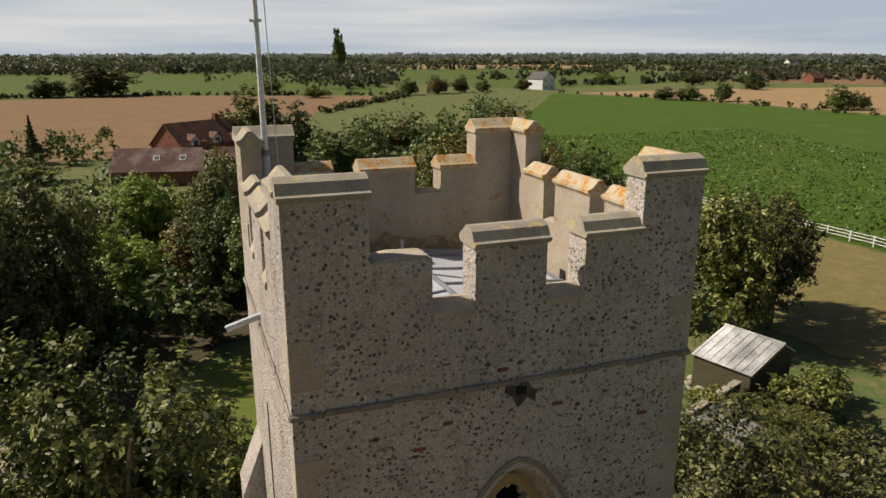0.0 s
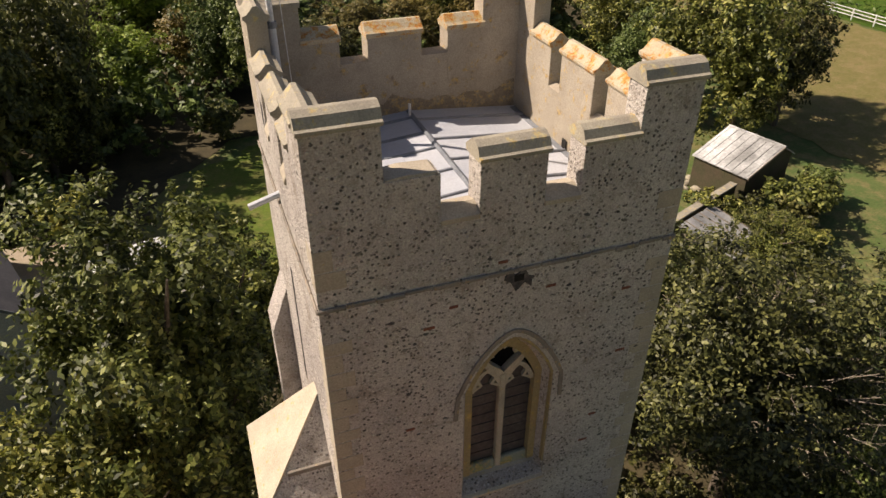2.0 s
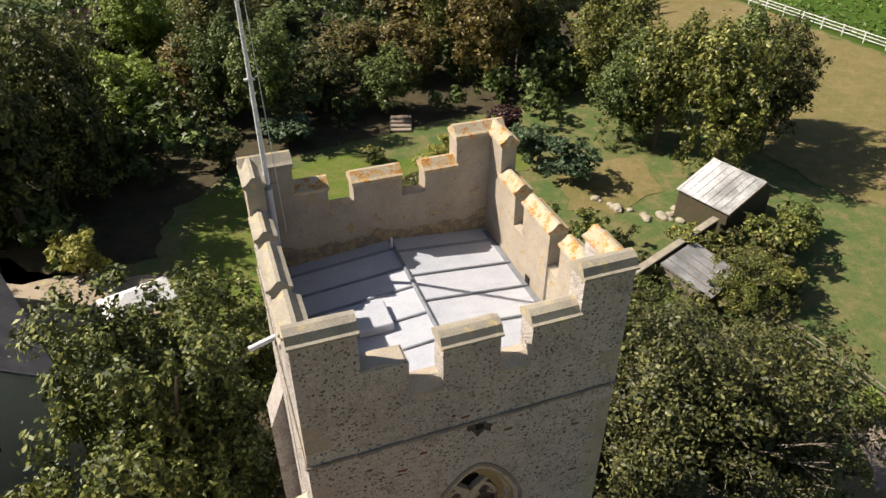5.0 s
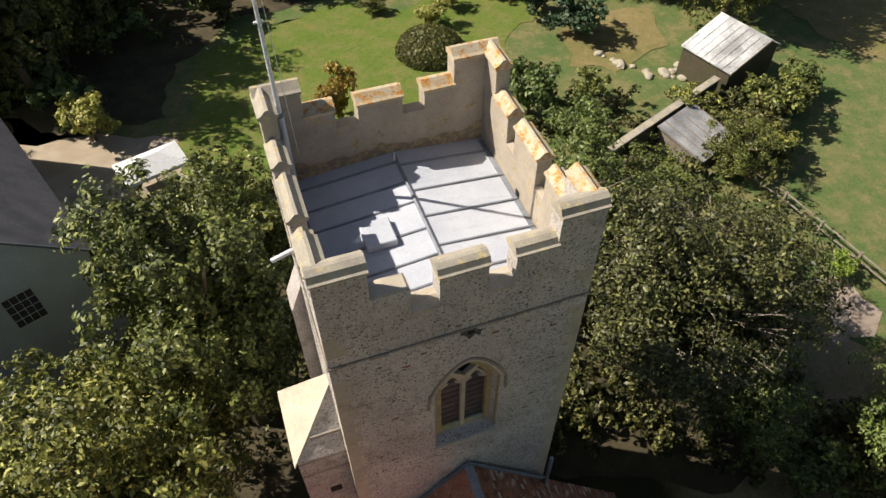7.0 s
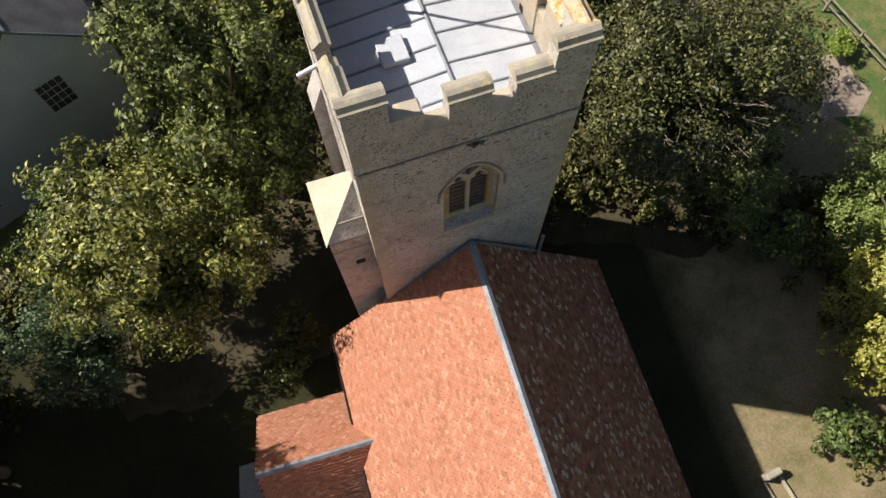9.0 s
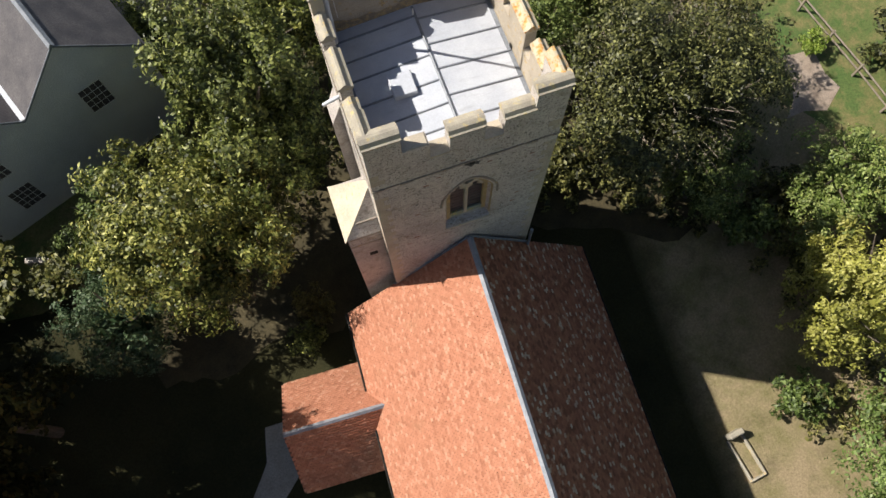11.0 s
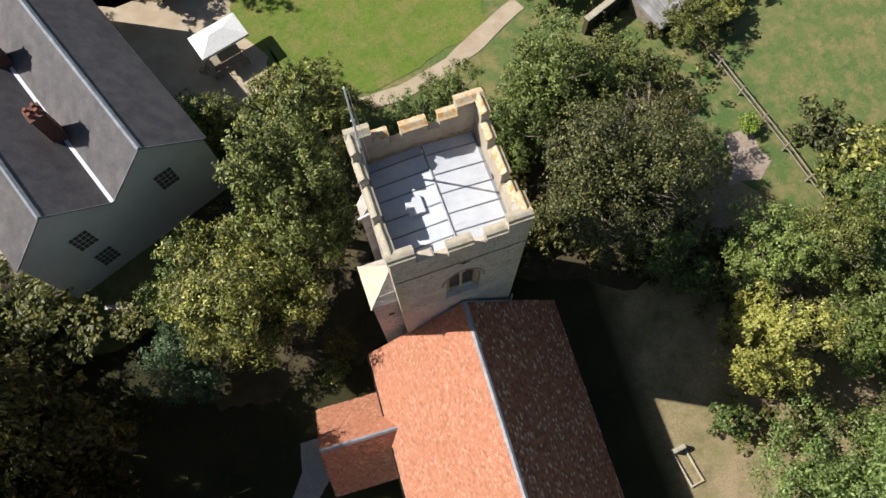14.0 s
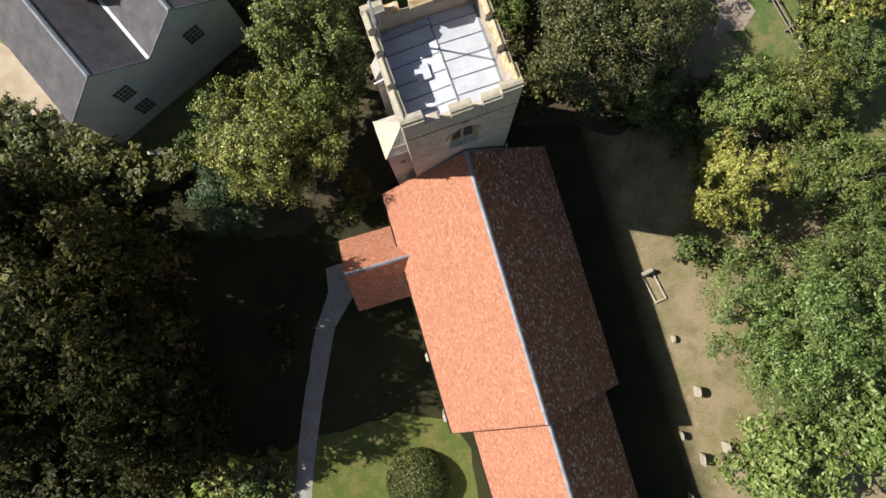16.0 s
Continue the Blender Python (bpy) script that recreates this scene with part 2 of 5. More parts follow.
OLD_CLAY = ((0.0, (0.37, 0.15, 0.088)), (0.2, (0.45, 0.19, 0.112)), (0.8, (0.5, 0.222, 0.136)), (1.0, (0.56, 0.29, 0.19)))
# north-slope tones: shade put into the clay colours, with moss and lichen flecks
SHADED_MOSSY_CLAY = ((0.0, (0.15, 0.06, 0.038)), (0.3, (0.24, 0.095, 0.058)), (0.86, (0.33, 0.14, 0.085)), (0.93, (0.4, 0.3, 0.24)), (1.0, (0.5, 0.43, 0.36)))


def tile_material(name, seed, stops=OLD_CLAY):
    n = Nodes(name, 0.85)
    c = n.ramp(seed(n), *stops)
    moss = n.ramp(n.noise(0.8, 6, 0.65), (0.58, 0.0), (0.75, 0.4))
    c = n.mix(moss, c, (0.34, 0.2, 0.11))
    c = n.mix(0.5, c, n.ramp(n.noise(24, 5), (0.3, 0.55), (0.7, 1.3)), "MULTIPLY")
    return n.colour(c).bump(n.noise(30, 5), 0.4, 0.01).mat


TILE = tile_material("clay_tile", lambda n: n.island())
TILE_NORTH = tile_material("shaded_mossy_clay_tile", lambda n: n.island(), SHADED_MOSSY_CLAY)
TILE_PIECE = tile_material("clay_tile_piece", lambda n: n.each())
nd = Nodes("brown_tile_roof", 0.85)
nd.colour(nd.mix(nd.ramp(nd.noise(0.6, 5), (0.4, 0.0), (0.6, 1.0)), (0.13, 0.065, 0.045), (0.2, 0.1, 0.065)))
BROWN_TILE = nd.bump(nd.noise(14, 5), 0.6, 0.03).mat
nd = Nodes("patched_tile_roof", 0.85)
patch = nd.mix(nd.ramp(nd.noise(0.35, 5, 0.65), (0.45, 0.0), (0.62, 1.0)), (0.1, 0.052, 0.042), (0.19, 0.14, 0.125))
patch = nd.mix(nd.ramp(nd.wave(1.6, (0, 0, 1), distort=0.4), (0.3, 0.0), (0.7, 0.35)), patch, (0.09, 0.055, 0.045))
OLD_TILE = nd.colour(patch).bump(nd.noise(14, 5), 0.6, 0.03).mat


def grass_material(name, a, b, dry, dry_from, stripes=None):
    n = Nodes(name, 0.95, 0, 0.15)
    c = n.mix(n.ramp(n.noise(0.22, 5), (0.35, 0.0), (0.65, 1.0)), a, b)
    c = n.mix(n.ramp(n.noise(0.09, 6, 0.65), (dry_from, 0.0), (dry_from + 0.2, 0.85)), c, dry)
    if stripes:
        c = n.mix(n.ramp(n.wave(stripes[0], turn=stripes[1], distort=0.6), (0.35, 0.0), (0.65, 0.45)), c, (0.13, 0.17, 0.03))
    c = n.mix(n.ramp(n.noise(0.8, 6, 0.7), (0.45, 0.0), (0.62, 0.7)), c, dry)
    c = n.mix(n.ramp(n.noise(1.7, 5, 0.7), (0.54, 0.0), (0.66, 0.5)), c, (a[0] * 0.7, a[1] * 0.95, a[2] * 0.7))
    f = n.noise(9, 8, 0.75)
    c = n.mix(0.7, c, n.ramp(f, (0.3, 0.5), (0.7, 1.4)), "MULTIPLY")
    return n.colour(c).bump(f, 0.7, 0.06).mat


GRASS = grass_material("rough_grass", (0.085, 0.135, 0.042), (0.12, 0.15, 0.05), (0.24, 0.19, 0.09), 0.54)
LAWN = grass_material("mown_lawn", (0.1, 0.155, 0.026), (0.13, 0.17, 0.034), (0.2, 0.18, 0.065), 0.6, (0.42, 0.9))
CROP = grass_material("green_crop", (0.05, 0.105, 0.012), (0.062, 0.122, 0.015), (0.095, 0.135, 0.022), 0.5)
STUBBLE = grass_material("stubble", (0.31, 0.205, 0.105), (0.36, 0.245, 0.13), (0.4, 0.265, 0.14), 0.5)
PLOUGH = grass_material("dry_plough", (0.2, 0.122, 0.066), (0.24, 0.15, 0.084), (0.275, 0.172, 0.096), 0.5)
PASTURE = grass_material("far_pasture", (0.07, 0.115, 0.022), (0.085, 0.13, 0.028), (0.15, 0.16, 0.05), 0.6)
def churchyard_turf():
    """Turf with shade in its colour, turning dry tan on the open north side."""
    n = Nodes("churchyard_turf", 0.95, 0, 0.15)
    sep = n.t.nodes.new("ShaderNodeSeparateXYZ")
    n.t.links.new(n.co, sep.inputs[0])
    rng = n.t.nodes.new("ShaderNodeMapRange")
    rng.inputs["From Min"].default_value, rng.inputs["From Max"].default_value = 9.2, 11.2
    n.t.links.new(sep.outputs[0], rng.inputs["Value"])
    # this dark tone puts the shade of church and trees into the turf
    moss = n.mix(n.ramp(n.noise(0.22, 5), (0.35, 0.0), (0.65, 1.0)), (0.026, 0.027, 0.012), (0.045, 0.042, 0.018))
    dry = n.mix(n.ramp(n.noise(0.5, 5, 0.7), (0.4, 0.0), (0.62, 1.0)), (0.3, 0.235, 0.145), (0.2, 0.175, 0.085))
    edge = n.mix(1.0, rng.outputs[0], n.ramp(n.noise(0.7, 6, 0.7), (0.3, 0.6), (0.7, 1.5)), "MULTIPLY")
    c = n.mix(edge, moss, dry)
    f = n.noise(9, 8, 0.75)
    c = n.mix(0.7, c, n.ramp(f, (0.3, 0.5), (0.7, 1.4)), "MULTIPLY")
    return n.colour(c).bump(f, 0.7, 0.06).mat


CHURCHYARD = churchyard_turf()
LAWN_ROUGH = grass_material("mown_churchyard_grass", (0.09, 0.115, 0.026), (0.115, 0.13, 0.034), (0.18, 0.155, 0.06), 0.56)
LITTER = two_tone("leaf_litter", (0.05, 0.042, 0.022), (0.085, 0.068, 0.034), 0.8, 12)
PADDOCK = grass_material("dry_paddock", (0.17, 0.155, 0.055), (0.21, 0.175, 0.07), (0.27, 0.205, 0.1), 0.5)


# ---- mesh helpers ----
def mesh_of(bm, name, material):
    me = bpy.data.meshes.new(name)
    bmesh.ops.recalc_face_normals(bm, faces=bm.faces[:])
    bm.to_mesh(me)
    bm.free()
    me.materials.append(material)
    return me


def thing(name, label, category, at=None, group="", kind=""):
    ob = new(name)
    ob.matrix_basis = at or Matrix()
    return tagged(ob, label, category, group, kind)


def part(name, bm, material, parent=None, label="", kind=""):
    ob = new(name, mesh_of(bm, name, material))
    ob.parent = parent
    return tagged(ob, label, kind=kind)


def solo(name, bm, material, label, category, at=None, group="", kind=""):
    ob = new(name, mesh_of(bm, name, material))
    ob.matrix_basis = at or Matrix()
    return tagged(ob, label, category, group, kind)


def slab(bm, x0, x1, y0, y1, z0, z1, bevel=0.0, m=None):
    vs = bmesh.ops.create_cube(bm, size=1.0)["verts"]
    bmesh.ops.transform(bm, verts=vs, matrix=(m or Matrix()) @ Matrix.LocRotScale(((x0 + x1) / 2, (y0 + y1) / 2, (z0 + z1) / 2), None, (x1 - x0, y1 - y0, z1 - z0)))
    if bevel:
        es = {e for v in vs for e in v.link_edges}
        bmesh.ops.bevel(bm, geom=list(es), offset=bevel, segments=1, affect="EDGES")
    return bm


def box(x0, x1, y0, y1, z0, z1, bevel=0.0, m=None):
    return slab(bmesh.new(), x0, x1, y0, y1, z0, z1, bevel, m)


def prism(bm, outline, a, b, axis="y"):
    """A closed outline of pairs, drawn out from a to b along an axis."""
    def at(p, d):
        return (p[0], d, p[1]) if axis == "y" else (d, p[0], p[1]) if axis == "x" else (p[0], p[1], d)
    lo = [bm.verts.new(at(p, a)) for p in outline]
    hi = [bm.verts.new(at(p, b)) for p in outline]
    bm.faces.new(lo[::-1])
    bm.faces.new(hi)
    for i in range(len(lo)):
        j = (i + 1) % len(lo)
        bm.faces.new((lo[i], lo[j], hi[j], hi[i]))
    return bm


def rod(bm, a, b, r0, r1=None, seg=8):
    a, b = Vector(a), Vector(b)
    d = b - a
    m = Matrix.Translation((a + b) / 2) @ d.to_track_quat("Z", "Y").to_matrix().to_4x4()
    bmesh.ops.create_cone(bm, cap_ends=True, segments=seg, radius1=r0, radius2=r0 if r1 is None else r1, depth=d.length, matrix=m)
    return bm


def hull(points, faces):
    bm = bmesh.new()
    vs = [bm.verts.new(p) for p in points]
    for f in faces:
        bm.faces.new([vs[i] for i in f])
    return bm


def raw_mesh(name, verts, loops, per, material):
    """A mesh of equal faces from arrays."""
    me = bpy.data.meshes.new(name)
    n = len(loops) // per
    me.vertices.add(len(verts))
    me.vertices.foreach_set("co", np.asarray(verts, dtype=np.float32).ravel())
    me.loops.add(len(loops))
    me.loops.foreach_set("vertex_index", np.asarray(loops, dtype=np.int32))
    me.polygons.add(n)
    me.polygons.foreach_set("loop_start", np.arange(n, dtype=np.int32) * per)
    me.update(calc_edges=True)
    me.validate()
    me.materials.append(material)
    return me


def leaves(name, centres, facing, size, material, rng):
    """Many small diamond leaves about the centres, turned roughly as facing says."""
    n = len(centres)
    nrm = facing + rng.normal(0, 0.55, (n, 3))
    nrm /= np.linalg.norm(nrm, axis=1)[:, None] + 1e-9
    t = np.cross(nrm, rng.normal(0, 1, (n, 3)))
    t /= np.linalg.norm(t, axis=1)[:, None] + 1e-9
    b = np.cross(nrm, t)
    s = (size * rng.uniform(0.6, 1.35, n))[:, None]
    v = np.stack([centres - t * s, centres + b * s * 0.48 + nrm * s * 0.12, centres + t * s, centres - b * s * 0.48 + nrm * s * 0.12], 1).reshape(-1, 3)
    return raw_mesh(name, v, np.arange(4 * n), 4, material)


def crown_points(rng, n, rx, ry, rz, lobes, low=-0.75, rough=0.3):
    """Leaf places over boughs that bulge from an egg-shaped crown, and the way each faces."""
    d = rng.normal(0, 1, (lobes, 3))
    d /= np.linalg.norm(d, axis=1)[:, None]
    d[:, 2] = np.maximum(d[:, 2], low + rng.uniform(0, 0.3, lobes))
    mid = d * rng.uniform(0.4, 0.98, lobes)[:, None]
    rad = rng.uniform(0.14, 0.34, lobes) * (1 + rough * 0.3)
    sub = 14
    # sprays of leaves on each bough
    s = rng.normal(0, 1, (lobes * sub, 3))
    s /= np.linalg.norm(s, axis=1)[:, None]
    s[:, 2] += 0.25
    bough = np.repeat(np.arange(lobes), sub)
    tip = mid[bough] + s * (rad[bough] * rng.uniform(0.6, 1.12, lobes * sub))[:, None]
    tr = rad[bough] * rng.uniform(0.2, 0.42, lobes * sub)
    which = rng.choice(lobes * sub, n, p=tr ** 2 / (tr ** 2).sum())
    u = rng.normal(0, 1, (n, 3))
    u /= np.linalg.norm(u, axis=1)[:, None]
    p = tip[which] + u * (tr[which] * np.abs(rng.normal(0.75, 0.22 + rough * 0.35, n)))[:, None] * np.array([1.0, 1.0, 0.7])
    f = u * 0.55 + s[which] * 0.35 + p * 0.35
    f[:, 2] += 0.3
    return p * np.array([rx, ry, rz]), f


def trunk_mesh(rng, height, spread, r):
    bm = bmesh.new()
    top = Vector((rng.uniform(-0.2, 0.2), rng.uniform(-0.2, 0.2), height * 0.55))
    rod(bm, (0, 0, -0.4), top, r, r * 0.6, 9)
    for i in range(7):
        a = i * 2.4 + rng.uniform(0, 0.6)
        start = top * rng.uniform(0.5, 1.0)
        mid = start + Vector((math.cos(a) * spread * 0.35, math.sin(a) * spread * 0.35, height * 0.14))
        end = mid + Vector((math.cos(a + 0.3) * spread * 0.35, math.sin(a + 0.3) * spread * 0.35, height * 0.16))
        rod(bm, start, mid, r * 0.4, r * 0.26, 6)
        rod(bm, mid, end, r * 0.26, r * 0.07, 5)
    return bm


def tree(name, label, category, seed, height, rx, ry, n, size, material, lobes=40, skirt=0.25, at=None, r=0.3, group="", rough=0.3, heart=0.07):
    """A standing tree or shrub with trunk, limbs and a crown of single leaves."""
    rng = np.random.default_rng(seed)
    ob = thing(name, label, category, at, group)
    part("trunk", trunk_mesh(rng, height, min(rx, ry), r), BARK, ob)
    base = height * skirt
    rz = (height - base) / 1.9
    p, f = crown_points(rng, n, rx / 1.15, ry / 1.15, rz, lobes, rough=rough)
    p[:, 2] += base + rz * 0.9
    # larger leaves added in the heart of the crown to block light through it
    core = max(60, int(n * heart))
    u = rng.normal(0, 1, (core, 3))
    u *= (rng.uniform(0, 1, core) ** 0.4 / np.linalg.norm(u, axis=1) * (0.42 if heart < 0.2 else 0.68))[:, None]
    p = np.concatenate([p, u * np.array([rx, ry, rz]) + np.array([0, 0, base + rz * 0.85])])
    f = np.concatenate([f, u])
    size = np.concatenate([np.full(n, size), np.full(core, size * (2.4 if heart < 0.2 else 1.3))])
    c = new("crown", leaves("crown", p, f, size, material, rng))
    c.parent = ob
    return ob


def recolour(ob, material):
    for o in ob.children:
        if o.name.startswith("crown"):
            o.material_slots[0].link = "OBJECT"
            o.material_slots[0].material = material
    return ob


def smooth(a, b, v):
    k = min(1.0, max(0.0, (v - a) / (b - a)))
    return k * k * (3 - 2 * k)


def lie(x, y):
    """The height of the ground: the churchyard lies lower than the garden and the fields."""
    return 1.2 + 1.5 * smooth(-14, 14, y)


def sheet(name, outline, lift, material, label, category, cuts=0, wander=1.0):
    """A flat patch that follows the ground."""
    bm = bmesh.new()
    f = bm.faces.new([bm.verts.new((x, y, 0)) for x, y in outline])
    if cuts:
        bmesh.ops.triangulate(bm, faces=[f])
        for _ in range(6):
            long = [e for e in bm.edges if e.calc_length() > 1.3]
            if not long:
                break
            bmesh.ops.subdivide_edges(bm, edges=long, cuts=1, use_grid_fill=True)
            bmesh.ops.triangulate(bm, faces=[q for q in bm.faces if len(q.verts) > 4])
    if cuts:
        for v in bm.verts:
            if v.is_boundary:
                w = noise.noise_vector(v.co * 0.45) * 0.9 + noise.noise_vector(v.co * 1.7) * 0.35
                v.co.x, v.co.y = v.co.x + w.x * wander, v.co.y + w.y * wander
    for v in bm.verts:
        v.co.z = lie(v.co.x, v.co.y) + lift
    return solo(name, bm, material, label, category, kind="structure")


# ---- ground and fields ----
def build_ground():
    axis = [math.copysign(abs(k / 60) ** 3 * 4700 + abs(k) * 0.55, k) for k in range(-60, 61)]
    verts = [(x, y, lie(x, y)) for y in axis for x in axis]
    n = len(axis)
    quads = [(j * n + i, j * n + i + 1, (j + 1) * n + i + 1, (j + 1) * n + i) for j in range(n - 1) for i in range(n - 1)]
    me = raw_mesh("ground", verts, np.array(quads).ravel(), 4, GRASS)
    tagged(new("ground", me), "rough sun-dried grass round the church and gardens", "ground", kind="structure")


build_ground()
sheet("field_crop", [(62.6, 30), (61.5, 46), (58.2, 71.6), (54.7, 86.6), (49, 102), (60, 150), (98, 215), (165, 333), (196, 253), (206, 170), (190, 60)], 0.05, CROP, "green root crop field", "field")
sheet("field_plough", [(-130, 150), (-52, 140), (-18, 139), (12, 172), (29, 242), (85, 331), (-31, 368), (-95, 348), (-240, 330)], 0.05, PLOUGH, "bare brown field after harvest", "field")
sheet("field_pasture", [(-260, 356), (-95, 356), (-31, 374), (80, 345), (110, 500), (100, 740), (-193, 749), (-420, 700)], 0.05, PASTURE, "bright green pasture beyond the hedge", "field")
sheet("field_stubble", [(211, 130), (212, 172), (202, 255), (176, 330), (258, 345), (390, 335), (420, 200), (330, 110)], 0.06, STUBBLE, "pale orange stubble field", "field")
sheet("field_far", [(170, 372), (110, 520), (150, 900), (420, 900), (520, 560), (330, 440)], 0.05, PASTURE, "far green fields beyond the white house", "field")
sheet("field_brown", [(340, 480), (560, 620), (900, 480), (720, 390), (560, 350), (420, 345)], 0.05, PLOUGH, "far brown ploughland beyond the cottages", "field")
sheet("field_pale", [(150, 950), (180, 1300), (700, 1300), (560, 950)], 0.06, STUBBLE, "distant pale stubble strip", "field")
sheet("paddock", [(36, 22), (35, 30), (42, 46), (36, 66), (47, 96), (54, 86.6), (57.6, 71.6), (61, 46), (62, 20), (50, 12)], 0.03, PADDOCK, "dry yellow paddock grass beside the gardens", "paddock", 4)


# ---- far woods and hedges ----
def woods(name, label, rows, size, material, seed, per=46, flat=0.55):
    """Rows of (x0, y0, x1, y1, depth, count, height): clumps of leaves along a line."""
    rng = np.random.default_rng(seed)
    cs, fs = [], []
    for x0, y0, x1, y1, depth, count, height in rows:
        for i in range(count):
            k = rng.uniform()
            x, y = x0 + (x1 - x0) * k + rng.normal(0, depth), y0 + (y1 - y0) * k + rng.normal(0, depth)
            h = height * rng.uniform(0.55, 1.2)
            p, f = crown_points(rng, per, h * flat, h * flat, h * 0.55, 7)
            cs.append(p + np.array([x, y, lie(x, y) + h * 0.42]))
            fs.append(f)
    ob = new(name, leaves(name, np.concatenate(cs), np.concatenate(fs), size, material, rng))
    return tagged(ob, label, "trees", kind="stuff")


woods("horizon_woods", "haze-tinted blue-green woods along the horizon", [
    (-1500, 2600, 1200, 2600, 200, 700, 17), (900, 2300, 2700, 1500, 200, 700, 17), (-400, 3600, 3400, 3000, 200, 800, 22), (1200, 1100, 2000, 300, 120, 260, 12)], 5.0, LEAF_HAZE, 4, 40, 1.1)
woods("far_woods", "woods beyond the pastures in haze-greyed green", [
    (-900, 1500, 300, 1500, 60, 420, 12), (-700, 1050, 60, 1000, 40, 300, 12), (300, 1350, 1500, 900, 50, 420, 9), (500, 700, 1300, 500, 30, 200, 8)], 3.2, LEAF_FAR_HAZE, 5, 46, 0.9)
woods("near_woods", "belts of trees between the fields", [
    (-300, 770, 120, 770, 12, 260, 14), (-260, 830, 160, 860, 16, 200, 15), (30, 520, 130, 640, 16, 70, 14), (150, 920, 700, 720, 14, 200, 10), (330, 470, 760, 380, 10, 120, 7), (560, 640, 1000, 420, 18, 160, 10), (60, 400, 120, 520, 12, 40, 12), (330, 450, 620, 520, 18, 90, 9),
    (180, 400, 330, 445, 5, 30, 5), (420, 340, 700, 330, 14, 80, 9), (200, 520, 420, 700, 12, 50, 7)], 1.5, LEAF_FAR_HAZE, 6)
woods("field_hedge", "clipped hedges along the field edges", [
    (-260, 352, -31, 371, 0.8, 150, 2.6), (-31, 371, 84, 336, 0.8, 70, 2.4), (29, 236, 85, 328, 1.0, 70, 2.6), (205, 172, 196, 255, 1.2, 20, 3), (168, 336, 196, 262, 1.0, 20, 1.6)], 0.6, LEAF_DARK, 7)
woods("garden_thicket", "mixed trees and shrubs round the far houses", [
    (-60, 95, -30, 150, 6, 40, 7), (16, 105, 60, 160, 7, 40, 9), (38, 90, 84, 215, 5, 36, 9), (-50, 75, -20, 78, 7, 26, 9), (16, 90, 46, 82, 4, 26, 8), (-20, 82, 18, 88, 4, 20, 3.6)], 0.4, LEAF_GREEN, 8, 160)
woods("woodland_understorey", "dense dark understorey below the garden trees", [
    (-45, 32, -12, 34, 3, 40, 4.5), (-45, 44, -6, 42, 3, 46, 5), (-50, 54, 12, 52, 4, 70, 5), (-50, 68, 26, 64, 5, 80, 6), (14, 44, 34, 52, 3, 26, 4.5), (-60, 80, 30, 78, 3, 70, 3.4),
    (-38, -22, -24, -18, 3, 26, 3)], 0.3, LEAF_GREEN, 9, 240)
woods("yew_understorey", "black-green undergrowth below the churchyard yews", [(-40, -2, -22, -12, 3, 36, 4)], 0.2, LEAF_YEW, 13, 300)
woods("scrub", "tangled scrub along the churchyard edge", [
    (8.5, 1.5, 14, -2, 0.8, 14, 1.8), (14, -2, 22, -7, 1.4, 26, 2.2), (10, 12, 20, 9, 1.6, 26, 3.0), (20, 13, 24, 17, 1.0, 14, 2.0), (18, -9, 28, -10, 1.5, 26, 2.2), (3, 7, 9, 8, 1.2, 18, 3), (3.8, 1.2, 8.5, 3.2, 0.7, 26, 2.0), (3.4, 3.5, 7, 5.5, 0.8, 18, 2.2), (-5, 8, -12, 9, 1.5, 20, 3.0), (11, 19.5, 17, 20.5, 1.0, 14, 1.8), (17, -12, 24, -28, 2.0, 40, 3)], 0.13, LEAF_TWIGGY, 10, 320)



def crop_plants():
    """Leafy root-crop plants on the near part of the green field."""
    rng = np.random.default_rng(14)
    n = 15000
    k = rng.uniform(0, 1, n) ** 1.4
    y = rng.uniform(32, 150, n)
    edge = np.interp(y, [30, 46, 71.6, 86.6, 102, 150], [63.5, 62.5, 59.2, 55.7, 50.5, 61])
    x = edge + 0.5 + k * 75
    z = np.array([lie(a, b) for a, b in zip(x, y)]) + rng.uniform(0.08, 0.32, n)
    f = np.stack([rng.normal(0, 0.5, n), rng.normal(0, 0.5, n), np.ones(n)], 1)
    tagged(new("crop_plants", leaves("crop_plants", np.stack([x, y, z], 1), f, 0.3, LEAF_CROP, rng)), "low leafy green root crop", "crop", kind="stuff")


crop_plants()

# ---- church tower ----
TOWER = pose(0, 0, 0, 0, 0, 3.0)
tower = thing("church_tower", "square flint church tower with a stepped battlemented parapet", "church tower", TOWER)
H = 2.8
XL, XR, YB, TS = -2.97, 2.66, 2.9, 0.34


